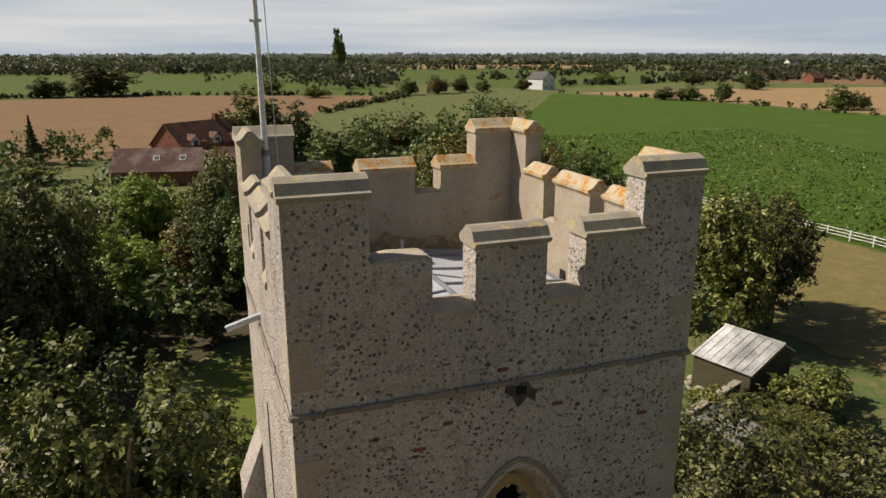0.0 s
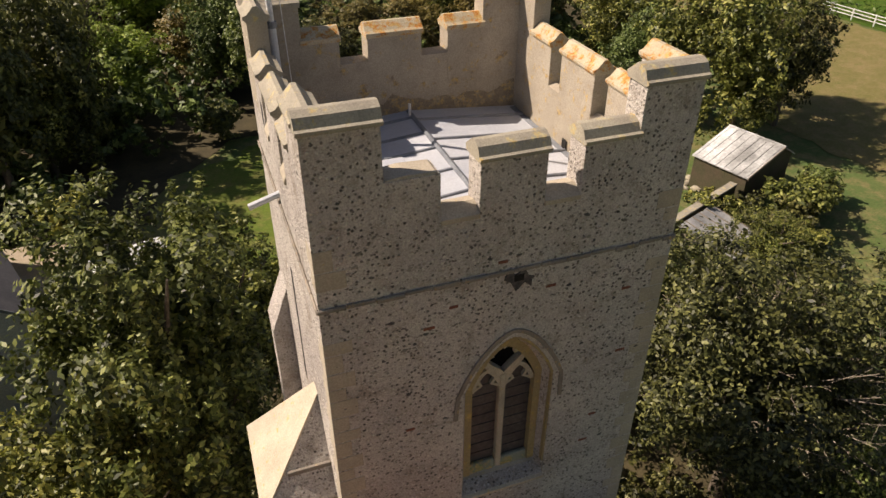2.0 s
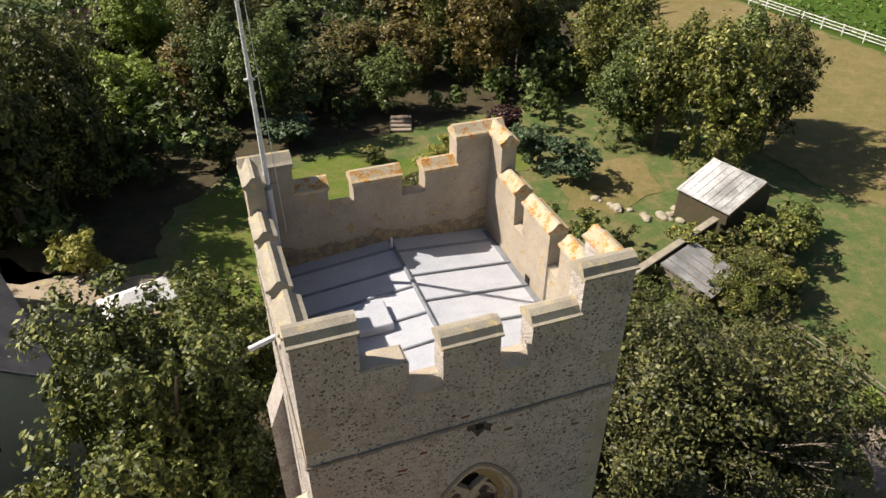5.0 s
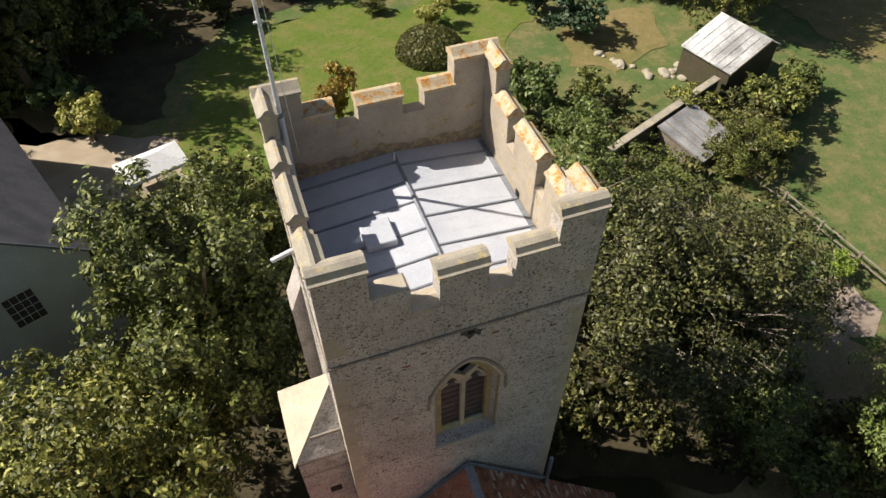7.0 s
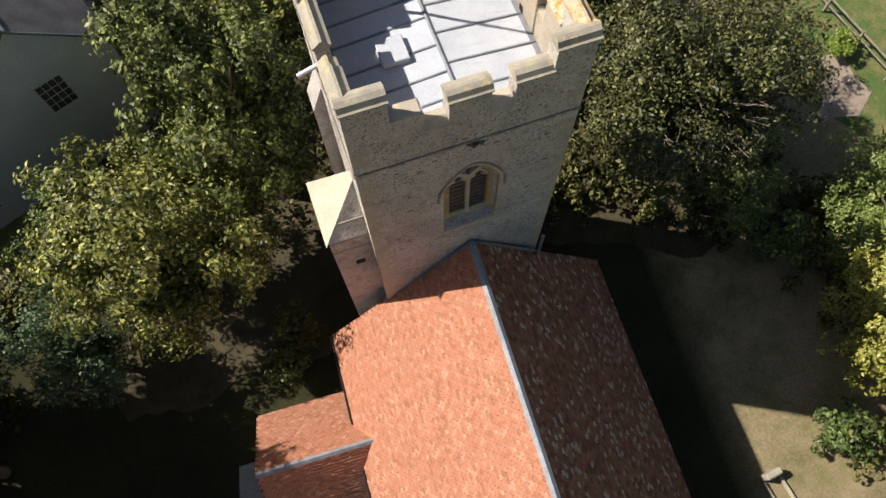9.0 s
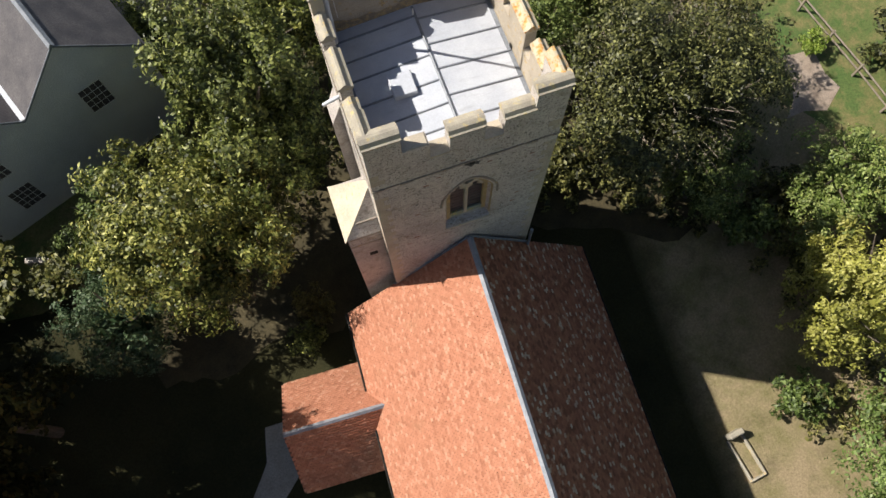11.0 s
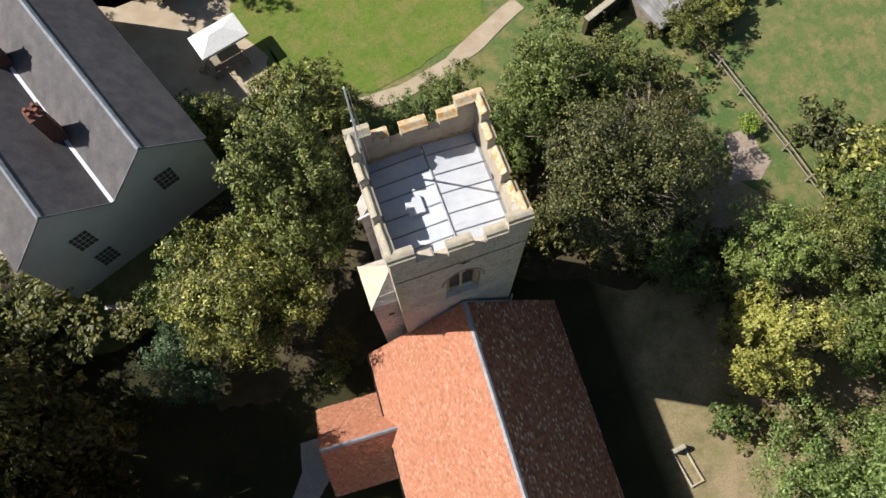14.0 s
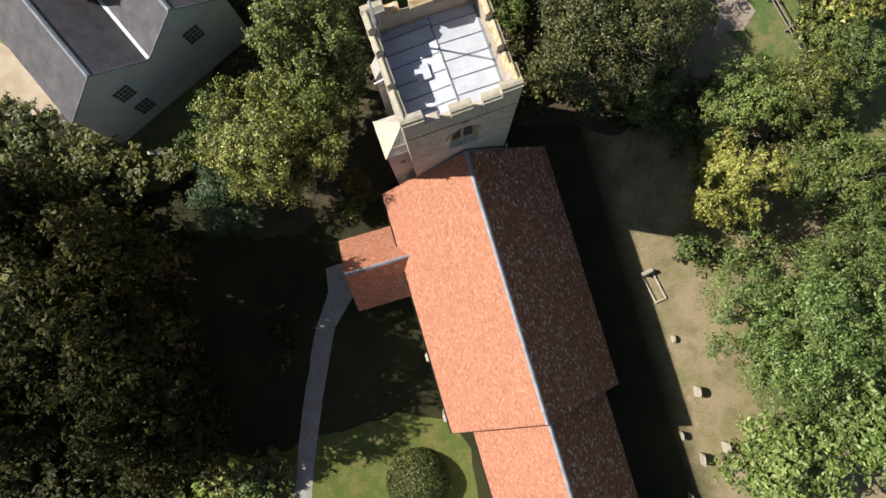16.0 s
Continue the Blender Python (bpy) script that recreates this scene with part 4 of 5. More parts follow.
nave = church_body("nave", "church nave with a steep orange clay-tile roof", "church nave", 0.22, 5.5, -18.75, -2.86, 6.3, 12.25, 5.0)
chancel = church_body("chancel", "lower church chancel with clay-tile roof", "church chancel", 0.4, 4.35, -31.0, -18.8, 6.3, 11.0, 4.0)
part("flashing", bar(bmesh.new(), [(-2.9, 8.95), (0.22, 12.32), (2.8, 9.55)], -2.93, 0.14, 0.05), LEAD_DARK, nave, "lead flashing against the tower")
part("downpipe", rod(bmesh.new(), (2.72, -3.0, 9.3), (2.72, -3.0, 11.3), 0.06), LEAD_DARK, nave)
for y in (-5.0, -11.5, -15.5):
    part("window", box(-4.93, -4.86, y - 0.6, y + 0.6, 2.6, 5.2, 0.02), PANE, nave)
    part("buttress", box(-5.6, -4.85, y - 2.6, y - 2.1, -0.2, 5.4, 0.04), FLINT, nave)


def porch():
    ob = thing("porch", "gabled church porch with red clay-tile roof", "porch")
    y, half, eave, ridge, x0, x1 = -7.25, 2.4, 4.95, 6.95, -9.0, -5.0
    part("wall", prism(bmesh.new(), [(y - 2.1, -0.3), (y + 2.1, -0.3), (y + 2.1, eave + 0.2), (y, ridge - 0.15), (y - 2.1, eave + 0.2)], x0 + 0.3, x1, "x"), FLINT, ob)
    part("doorway", prism(bmesh.new(), arch_line(y, 0.8, 2.0, 0.9) + [(y + 0.8, 0.4), (y - 0.8, 0.4)], x0 + 0.28, x0 + 0.33, "x"), VOID, ob, "dark arched porch doorway")
    for s in (-1, 1):
        x1r = x1 + 0.3
        roof = part("roof", prism(bmesh.new(), [(y, ridge), (y + s * half, eave), (y + s * half, eave - 0.1), (y, ridge - 0.12)], x0, x1r, "x"), BROWN_TILE, ob)
        L = math.hypot(half, ridge - eave)
        tiles(roof, (x0, y, ridge + 0.01), (1, 0, 0), (0, s * half / L, (eave - ridge) / L), (0, s * (ridge - eave) / L, half / L), int((x1r - x0) / 0.17), int(L / 0.12), 0.17, 0.12, (0, 14, 4, 12), 11 + s)
    part("ridge", prism(bmesh.new(), [(y - 0.11, ridge - 0.05), (y, ridge + 0.07), (y + 0.11, ridge - 0.05)], x0, x1 + 0.35, "x"), LEAD_RIDGE, ob)


porch()


# ---- old rectory beside the churchyard ----
def rectory():
    at = pose(-16.7, 9.0, 0, 0, 0, 24.0)
    ob = thing("rectory", "white painted house with twin grey slate roofs", "house", at)
    g, eave, ridge, w, L = 2.0, 9.2, 11.95, 6.05, 17.0
    wall = part("wall", prism(bmesh.new(), [(-w, g - 0.6), (w, g - 0.6), (w, eave), (w / 2, ridge - 0.1), (0, eave), (-w / 2, ridge - 0.1), (-w, eave)], 0, L), HOUSE_WALL, ob)
    for s, c in ((-1, w / 2), (1, w / 2), (-1, -w / 2), (1, -w / 2)):
        h = w / 2 + (0.2 if (s > 0) == (c > 0) else 0.0)
        e = ridge - (ridge - eave) * h / (w / 2)
        roof = part("roof", prism(bmesh.new(), [(c, ridge), (c + s * h, e), (c + s * h, e + 0.1), (c, ridge + 0.1)], -0.2, L + 0.2), SLATE, ob)
    for c in (w / 2, -w / 2):
        part("ridge", prism(bmesh.new(), [(c - 0.15, ridge + 0.05), (c, ridge + 0.18), (c + 0.15, ridge + 0.05)], -0.22, L + 0.22), LEAD_DARK, ob)
        for s in (-1, 1):
            part("verge", bar(bmesh.new(), [(c, ridge + 0.06), (c + s * w / 2, eave + 0.06)], -0.24, 0.1, 0.04), LEAD_DARK, ob)
    part("valley", box(-0.16, 0.16, -0.2, L, eave + 0.1, eave + 0.2), LEAD, ob, "pale lead valley gutter")
    for x, z in ((-2.78, 7.6), (-2.72, 4.7), (3.02, 7.85)):
        win = part("window", box(x - 0.58, x + 0.58, -0.03, 0.02, z - 0.85, z + 0.85), PANE, ob)
        part("frame", box(x - 0.68, x + 0.68, -0.05, -0.032, z - 0.92, z - 0.85), WHITE_PAINT, win)
        part("frame", box(x - 0.68, x + 0.68, -0.05, -0.032, z + 0.85, z + 0.92), WHITE_PAINT, win)
        for k in range(5):
            xx = x - 0.58 + k * 0.29
            part("glazing_bar", box(xx - 0.015, xx + 0.015, -0.05, -0.032, z - 0.85, z + 0.85), WHITE_PAINT, win)
        for k in range(1, 4):
            zz = z - 0.85 + k * 0.425
            part("glazing_bar", box(x - 0.58, x + 0.58, -0.048, -0.031, zz - 0.015, zz + 0.015), WHITE_PAINT, win)
    for y in (4.8, 11.2):
        ch = part("chimney", box(-0.55, 0.3, y, y + 0.85, eave - 0.2, ridge + 0.1, 0.03), STACK, ob, "brick chimney stack in the valley")
        part("chimney_cap", box(-0.62, 0.37, y - 0.07, y + 0.92, ridge + 0.1, ridge + 0.2, 0.02), STACK, ch)
        for x in (-0.35, 0.1):
            for yy in (y + 0.25, y + 0.65):
                part("chimney_pot", rod(bmesh.new(), (x, yy, ridge + 0.2), (x, yy, ridge + 0.55), 0.14, 0.11, 10), BRICK, ch, "red clay pot")
    for x in (w + 0.05, -w - 0.05):
        part("gutter", rod(bmesh.new(), (x, 0, eave - 0.1), (x, L, eave - 0.1), 0.06), LEAD_DARK, ob)


rectory()

# ---- trees and shrubs ----
def stand(x, y, turn=0.0, s=1.0, sz=None):
    return pose(x, y, lie(x, y), 0, 0, turn) @ Matrix.Diagonal((s, s, sz or s, 1))


tree("ash_tree", "large spreading olive-green tree beside the tower", "tree", 21, 10.4, 5.0, 5.3, 62000, 0.1, LEAF_OLIVE, 70, 0.2, stand(-10.3, 2.5), 0.42)
tree("ash_tree", "tall olive-green tree close against the tower", "tree", 20, 15.0, 3.4, 4.6, 50000, 0.1, LEAF_OLIVE, 62, 0.2, stand(-6.2, 5.9), 0.4)
tree("ash_tree", "olive-green tree behind the tower", "tree", 22, 9.6, 3.6, 3.8, 30000, 0.1, LEAF_OLIVE, 48, 0.2, stand(-5.8, 11.2), 0.34)
thorn_a = tree("hawthorn_tree", "dense twiggy dull green tree by the north wall", "tree", 23, 10.3, 5.2, 5.0, 62000, 0.09, LEAF_TWIGGY, 74, 0.2, stand(11.4, 2.7), 0.3, rough=0.8)
thorn_b = tree("hawthorn_tree", "wispy olive tree with thin outer twigs", "tree", 24, 6.5, 3.8, 3.8, 30000, 0.09, LEAF_TWIGGY, 56, 0.15, stand(14.9, 5.2), 0.3, rough=0.8)
tree("lime_tree", "broad pale green tree beside the graves", "tree", 29, 9.4, 6.0, 6.2, 44000, 0.105, LEAF_LIGHT, 70, 0.04, stand(17.2, -18.8), 0.4)
TREE_A = tree("garden_tree", "round leafy green garden tree", "tree", 25, 8.0, 3.6, 3.6, 15000, 0.098, LEAF_GREEN, 46, 0.05, stand(10.2, 11.0), 0.25, "garden trees")
TREE_B = tree("garden_tree", "tall uneven green garden tree", "tree", 26, 11.0, 4.2, 4.2, 11000, 0.16, LEAF_OLIVE, 44, 0.05, stand(29.8, 28.0, 0, 0.98, 1.05), 0.3, "garden trees")
TREE_C = tree("hedgerow_tree", "broad green hedgerow tree", "tree", 28, 11.0, 4.2, 4.2, 5200, 0.24, LEAF_GREEN, 30, 0.0, stand(205, 250, 0, 1.3, 0.75), 0.3, "hedgerow trees", 0.1, 0.5)
SHRUB = tree("shrub", "small rounded leafy green shrub", "shrub", 27, 2.6, 1.6, 1.6, 2900, 0.105, LEAF_GREEN, 24, 0.02, stand(14.2, -12.0), 0.08, "shrubs")
LEAVES = {"a": LEAF_GOLD, "k": LEAF_YEW, "i": LEAF_LIGHT, "w": LEAF_TWIGGY, "g": LEAF_GREEN, "o": LEAF_OLIVE, "d": LEAF_DARK, "y": LEAF_YELLOW, "l": LEAF_LIME, "b": LEAF_BRONZE, "r": LEAF_RED, "t": LEAF_BLUE}
WORDS = {"a": "golden autumn", "k": "very dark green", "i": "pale green", "w": "dull olive", "g": "mid-green", "o": "olive-green", "d": "dark green", "y": "yellow-leaved", "l": "bright green", "b": "bronze autumn", "r": "dark red-leaved", "t": "blue-green"}


def plant(rows, proto, noun):
    for k, (x, y, s, sz, c) in enumerate(rows):
        ob = copy_thing(proto, stand(x, y, (k * 77) % 360, s, sz))
        recolour(ob, LEAVES[c])
        tagged(ob, WORDS[c] + " " + noun)


plant([(14.6, 10.4, 0.9, 0.62, "o"), (7.0, 8.2, 0.75, 0.8, "g"), (13.2, -0.6, 0.75, 0.75, "g"), (19.6, -3.2, 0.9, 0.8, "i"), (23.4, -3.8, 0.9, 0.75, "o"),
       (24.6, -9.8, 1.1, 0.6, "g"), (16.2, -8.7, 0.85, 1.32, "y"), (27.5, -14, 1.1, 0.8, "g"), (28, -3, 0.9, 0.7, "g"), (22.5, -16, 1.0, 0.9, "g"), (21.8, 13.6, 0.6, 0.45, "o"),
       (-15.4, -0.2, 0.75, 0.85, "t"), (-14.2, 4.4, 0.8, 0.8, "g"), (-11.8, 14.6, 0.75, 0.7, "o"), (-3.6, 13.6, 0.7, 0.7, "o"), (1.5, 10.5, 0.7, 0.7, "g"), (4.2, 11.8, 0.65, 0.7, "g")],
      TREE_A, "tree near the church")
plant([(14.6, -26.8, 1.1, 0.75, "i"), (20.5, -25, 1.2, 0.8, "i"), (23, -20, 1.0, 0.75, "i"), (-20.5, -3.4, 1.0, 1.6, "k"), (-25, 0.5, 1.0, 1.5, "k"), (-21.5, -12, 0.95, 1.3, "k"), (-29, -9, 1.2, 1.3, "k"),
       (-26, -5, 1.3, 1.4, "k"), (-21.5, -8.5, 1.1, 1.6, "k"), (-31, -14, 1.3, 0.65, "k"), (-22.5, -14, 1.0, 0.8, "k"), (-29, 3, 1.1, 0.7, "k"), (-33, -4, 1.2, 1.0, "k"), (-26, -21, 0.9, 0.6, "o"), (-32, -24, 1.0, 0.7, "o")],
      TREE_B, "spreading churchyard tree")
# garden belt behind the lawn and round the far houses
plant([(-11.3, 46.8, 0.95, 0.62, "l"), (-10.5, 60.5, 1.1, 0.84, "l"), (-1, 44, 0.9, 0.85, "g"), (9, 45, 0.8, 0.5, "g"), (28.5, 44, 0.9, 0.7, "o"), (25.5, 34.5, 0.8, 0.6, "g"), (-18, 43, 1.0, 1.0, "o"), (-15.5, 36, 0.9, 0.7, "o"), (-19, 34.5, 1.0, 0.95, "g"), (-18.5, 39, 1, 0.9, "o"), (-26, 36, 1, 0.9, "o"), (-23, 36, 1, 1.1, "w"), (-27, 28, 1.1, 0.9, "d"), (-34, 34, 1.2, 1, "o"), (36.5, 33.5, 0.9, 0.9, "g"), (29, 38, 0.8, 0.7, "g"), (27.5, 32.5, 0.9, 0.95, "o"), (35, 29.5, 0.85, 0.9, "w"), (-17.0, 32.0, 1.0, 1.25, "d"), (-13.4, 37.0, 0.9, 1.15, "d")],
      TREE_B, "garden tree behind the lawn")
plant([(-18, 61, 1.1, 0.56, "o"), (-3.5, 53, 1, 1, "d"), (7.5, 54, 1, 0.5, "b"), (19, 48, 1, 0.95, "b"), (18, 56, 1, 1, "o"), (-6, 50, 0.9, 0.6, "b"), (-24, 48, 1.1, 1, "g"), (-30, 60, 1.2, 0.75, "d"), (-22, 54, 1, 0.75, "d"), (27, 54, 1.1, 1.1, "b"), (35, 58, 1, 0.9, "g"), (-34, 46, 1.2, 0.85, "d"), (-4.5, 47, 0.8, 0.8, "g"), (4, 47, 0.9, 0.5, "w"), (13, 52, 1, 0.5, "b"), (23, 50, 0.9, 0.9, "d"), (33.5, 49, 0.9, 0.7, "o"), (-17, 53, 1, 0.7, "d"), (-3, 60, 1, 1, "o"), (-40, 56, 1.2, 0.7, "o")],
      TREE_B, "tall tree in the garden belt")
plant([(-6, 74, 1, 0.5, "o"), (-24, 74, 1.1, 0.5, "g"), (2, 64, 1, 0.5, "g"), (22, 70, 1.1, 1.1, "b")],
      TREE_C, "tree beyond the garden belt")
plant([(-57, 372, 3.5, 1.75, "d"), (-79, 368, 2.2, 1.0, "d"), (-112, 372, 1.6, 1.6, "d"), (-122, 380, 2, 1.4, "d"), (-36, 80, 1.2, 0.5, "d"), (-28, 66, 1.2, 0.6, "d"), (17, 62, 1.1, 1, "b"), (-15, 70, 1.1, 0.5, "r"), (2, 73, 1.1, 0.56, "d"), (-45, 66, 1.3, 0.55, "d"), (-52, 80, 1.4, 0.45, "d"),
       (31, 76, 1.6, 1.4, "b"), (26, 82, 1.2, 1.1, "o"), (37, 80, 1.0, 0.8, "b"), (14, 105, 1.2, 0.85, "g"), (3, 133, 1.6, 1.5, "o"), (10, 128, 1.1, 1.2, "d"), (-3, 140, 0.9, 0.95, "k"), (-33, 116, 1.1, 0.38, "o"), (-46, 124, 0.8, 0.45, "r"), (24, 128, 1.2, 0.75, "o"), (34, 138, 1.2, 0.75, "b"),
       (24, 380, 1.5, 0.9, "o"), (215, 197, 1.45, 0.95, "g"), (228, 200, 0.8, 0.6, "g"), (196, 262, 1.5, 0.7, "g"), (188, 268, 1.2, 0.6, "d"), (40, 330, 1.3, 0.6, "o"), (105, 345, 1.5, 1.0, "b"), (88, 338, 1.3, 0.9, "g"), (120, 352, 1.1, 1.0, "d"), (134, 356, 1.1, 0.7, "d"), (162, 366, 1.1, 0.75, "b"), (290, 330, 1.6, 0.7, "d"), (330, 380, 2.2, 1.0, "g"), (300, 400, 1.6, 0.9, "d"), (245, 420, 1.8, 0.9, "g")],
      TREE_C, "hedgerow tree among the fields")
poplar = tree("poplar_tree", "tall narrow poplar standing above the woods", "tree", 41, 44.0, 8.0, 8.0, 9000, 1.1, LEAF_LIGHT, 30, 0.05, stand(121, 750), 0.8)
plant([(-6.9, -1.3, 0.8, 1.0, "b"), (-7.6, -2.6, 0.7, 0.8, "o"), (-13.4, 27.1, 1.2, 1.35, "y"), (9.5, 33.5, 0.9, 0.8, "y"), (11.5, 35.5, 0.7, 0.7, "y"), (6, 36.5, 0.7, 0.5, "o"), (16.8, 37, 1.2, 1.2, "r"), (15.0, 36.2, 0.9, 0.8, "y"), (1.0, 24.6, 0.95, 1.5, "a"),
       (19, 29.5, 1.6, 1.2, "t"), (17.3, 33, 1.4, 1.2, "t"), (12.5, 22, 1.5, 1.5, "g"), (14, 19, 1.3, 1.0, "g"), (16.5, 22, 1.0, 0.8, "o"), (22, 18.5, 1.2, 0.8, "o"), (24.5, 14, 1.2, 0.9, "o"), (26.2, 17.3, 1.4, 1.2, "o"), (24.3, 15.7, 1.2, 1.0, "w"), (28.6, 17.9, 1.1, 0.85, "o"), (29.8, 19.0, 1.0, 0.9, "g"), (-5, 39, 1.5, 1.2, "d"), (0, 41, 1.6, 1.0, "t"), (-18.8, 4, 1.2, 0.8, "d"), (-22, 4.2, 1.6, 1.0, "d"), (-25, 3.6, 1.6, 1.3, "d"), (-23.5, 5.2, 0.8, 0.9, "l"), (-28, 5, 1.8, 1.3, "d"), (23, 5.5, 0.6, 0.5, "l"), (-18, -18.5, 1.2, 0.7, "d"), (-21, -19, 1.6, 1.0, "o"), (-23, -20, 1.7, 1.3, "l"), (-26, -19.5, 1.7, 1.4, "o"), (-19.4, -19.6, 1.1, 0.8, "g"), (-29, -21, 1.8, 1.4, "l"), (-27.2, 8.4, 1.6, 1.3, "d"), (-24.4, 6.6, 1.5, 1.2, "d"), (-30, 9.6, 1.7, 1.3, "d"), (27.2, 3.6, 1.5, 1.0, "w"), (29.5, 1.0, 1.7, 1.2, "o"), (26.6, 0.4, 1.4, 1.0, "o"), (15, -3.2, 1.1, 0.9, "g"), (17.5, -6, 1.0, 0.7, "d")],
      SHRUB, "rounded leafy shrub by the garden")


def fir(x, y, height, label, seed):
    """A small conical fir."""
    rng = np.random.default_rng(seed)
    ob = thing("fir_tree", label, "tree", stand(x, y))
    part("trunk", rod(bmesh.new(), (0, 0, -0.2), (0, 0, height * 0.9), 0.16, 0.03), BARK, ob)
    k = rng.uniform(0, 1, 3600) ** 0.6
    a = rng.uniform(0, 2 * math.pi, 3600)
    r = height * 0.24 * k * (0.6 + 0.4 * np.sin(k * 34) ** 2) * rng.uniform(0.55, 1.08, 3600)
    p = np.stack([r * np.cos(a), r * np.sin(a), height * (1 - 0.95 * k) - r * 0.2], 1)
    c = new("crown", leaves("crown", p, np.stack([np.cos(a), np.sin(a), 0.5 + 0 * a], 1), 0.2, LEAF_DARK, rng))
    c.parent = ob


fir(-37.0, 138, 9.0, "small dark conical fir beside the garden", 81)


def twigs(ob, rx, ry, height, count, seed):
    """Bare outer twigs that stand out of a crown."""
    rng = np.random.default_rng(seed)
    bm = bmesh.new()
    for _ in range(count):
        d = Vector(rng.normal(0, 1, 3)).normalized()
        d.z = abs(d.z) * 0.8 + 0.05
        a = Vector((d.x * rx * 0.62, d.y * ry * 0.62, height * 0.5 + d.z * height * 0.32))
        out = (d + Vector(rng.normal(0, 0.35, 3))).normalized()
        b = a + out * rng.uniform(0.9, 1.9)
        rod(bm, a, b, 0.022, 0.008, 3)
        for _ in range(2):
            c = a.lerp(b, rng.uniform(0.35, 0.8))
            rod(bm, c, c + (out + Vector(rng.normal(0, 0.6, 3))).normalized() * rng.uniform(0.3, 0.7), 0.012, 0.005, 3)
    part("twig_tangle", bm, TWIG, ob, "bare pale outer twigs", kind="stuff")


def clipped_bush(x, y, r, h, label, seed):
    rng = np.random.default_rng(seed)
    u = rng.normal(0, 1, (9000, 3))
    u /= np.linalg.norm(u, axis=1)[:, None]
    u[:, 2] = np.abs(u[:, 2])
    p = u * np.array([r, r, h]) * rng.uniform(0.93, 1.02, 9000)[:, None]
    ob = new("clipped_bush", leaves("clipped_bush", p, u, 0.09, LEAF_DARK, rng))
    ob.matrix_basis = stand(x, y)
    tagged(ob, label, "bush")


twigs(thorn_a, 5.2, 5.0, 10.3, 130, 91)
twigs(thorn_b, 3.8, 3.8, 6.5, 110, 92)
clipped_bush(8.5, 30.4, 2.4, 1.6, "round clipped dark green bush on the lawn", 51)
clipped_bush(-8.7, -22.0, 2.2, 2.4, "domed clipped yew in the churchyard", 52)
clipped_bush(-16.3, -23.5, 2.0, 2.0, "domed clipped yew by the path", 53)

# ---- garden ----
sheet("lawn", [(-9, 24), (-6.5, 19), (-2, 15.6), (3, 16.5), (8, 18.5), (12, 24), (14, 30), (18, 33), (16, 40), (8, 36), (4, 38.5), (-3, 37), (-7, 33), (-8, 28)], 0.03, LAWN, "mown striped garden lawn", "lawn", 3)
sheet("terrace", [(-19, 31), (-12, 27), (-7.5, 26), (-6.6, 22), (-8, 18), (-11, 16), (-16, 20)], 0.025, GRAVEL, "pale gravel terrace beside the house", "terrace", 3)
sheet("garden_path", [(-3, 15.2), (1.2, 15.4), (5, 16.6), (7.5, 18.2), (11, 20), (11.5, 19), (8, 16.8), (5, 15.2), (1, 14.2), (-3, 14.3)], 0.05, GRAVEL, "curved gravel path along the lawn", "path", 3, 0.2)
sheet("churchyard", [(-40, -36), (34, -36), (27, -12), (22, 1), (17, 8), (8, 9), (-9, 8), (-13, 3), (-30, 2)], 0.02, CHURCHYARD, "shade-darkened churchyard turf round the church", "turf", 4)
# laid only past the tree shade, which the turf's darker colour holds
sheet("churchyard_lawn", [(-36, -36), (-4.3, -36), (-4.9, -18.6), (-9, -17.6), (-16, -17.4), (-24, -17), (-36, -17)], 0.035, LAWN_ROUGH, "sunlit mown grass beyond the church path", "lawn", 3)
sheet("woodland_floor", [(-60, 28), (-9.5, 28), (-8, 34), (-4, 38.5), (4, 40), (12, 42), (22, 43), (34, 47), (36, 62), (30, 84), (-60, 90)], 0.025, LITTER, "dark leaf litter under the garden trees", "woodland floor", 3)
sheet("shrubbery_floor", [(-15, -3), (-3.6, -2), (-3.4, 14), (-13, 16), (-15, 8)], 0.045, LITTER, "leaf litter under the big trees", "woodland floor", 2)
sheet("scrub_floor", [(3.6, 0.8), (12, -2.5), (16.5, 0), (15.5, 10), (8, 12), (3.6, 9)], 0.045, LITTER, "leaf litter below the northern scrub", "woodland floor", 2)
sheet("yard", [(-33, 11), (-27, 7.6), (-23, 7.2), (-25, 12), (-30, 18)], 0.03, GRAVEL, "pale gravel yard beside the house", "yard", 2)
sheet("bare_patch", [(20.6, 2.2), (22.3, 1.6), (23.6, 3.2), (23.2, 5.6), (21.6, 5.6)], 0.03, EARTH, "bare earth by the fence", "earth", 2)
sheet("garden_border", [(17, 26), (20, 24.6), (24.5, 26.5), (25.5, 31), (21, 33), (18, 30)], 0.035, PADDOCK, "bare stony border", "earth", 2)


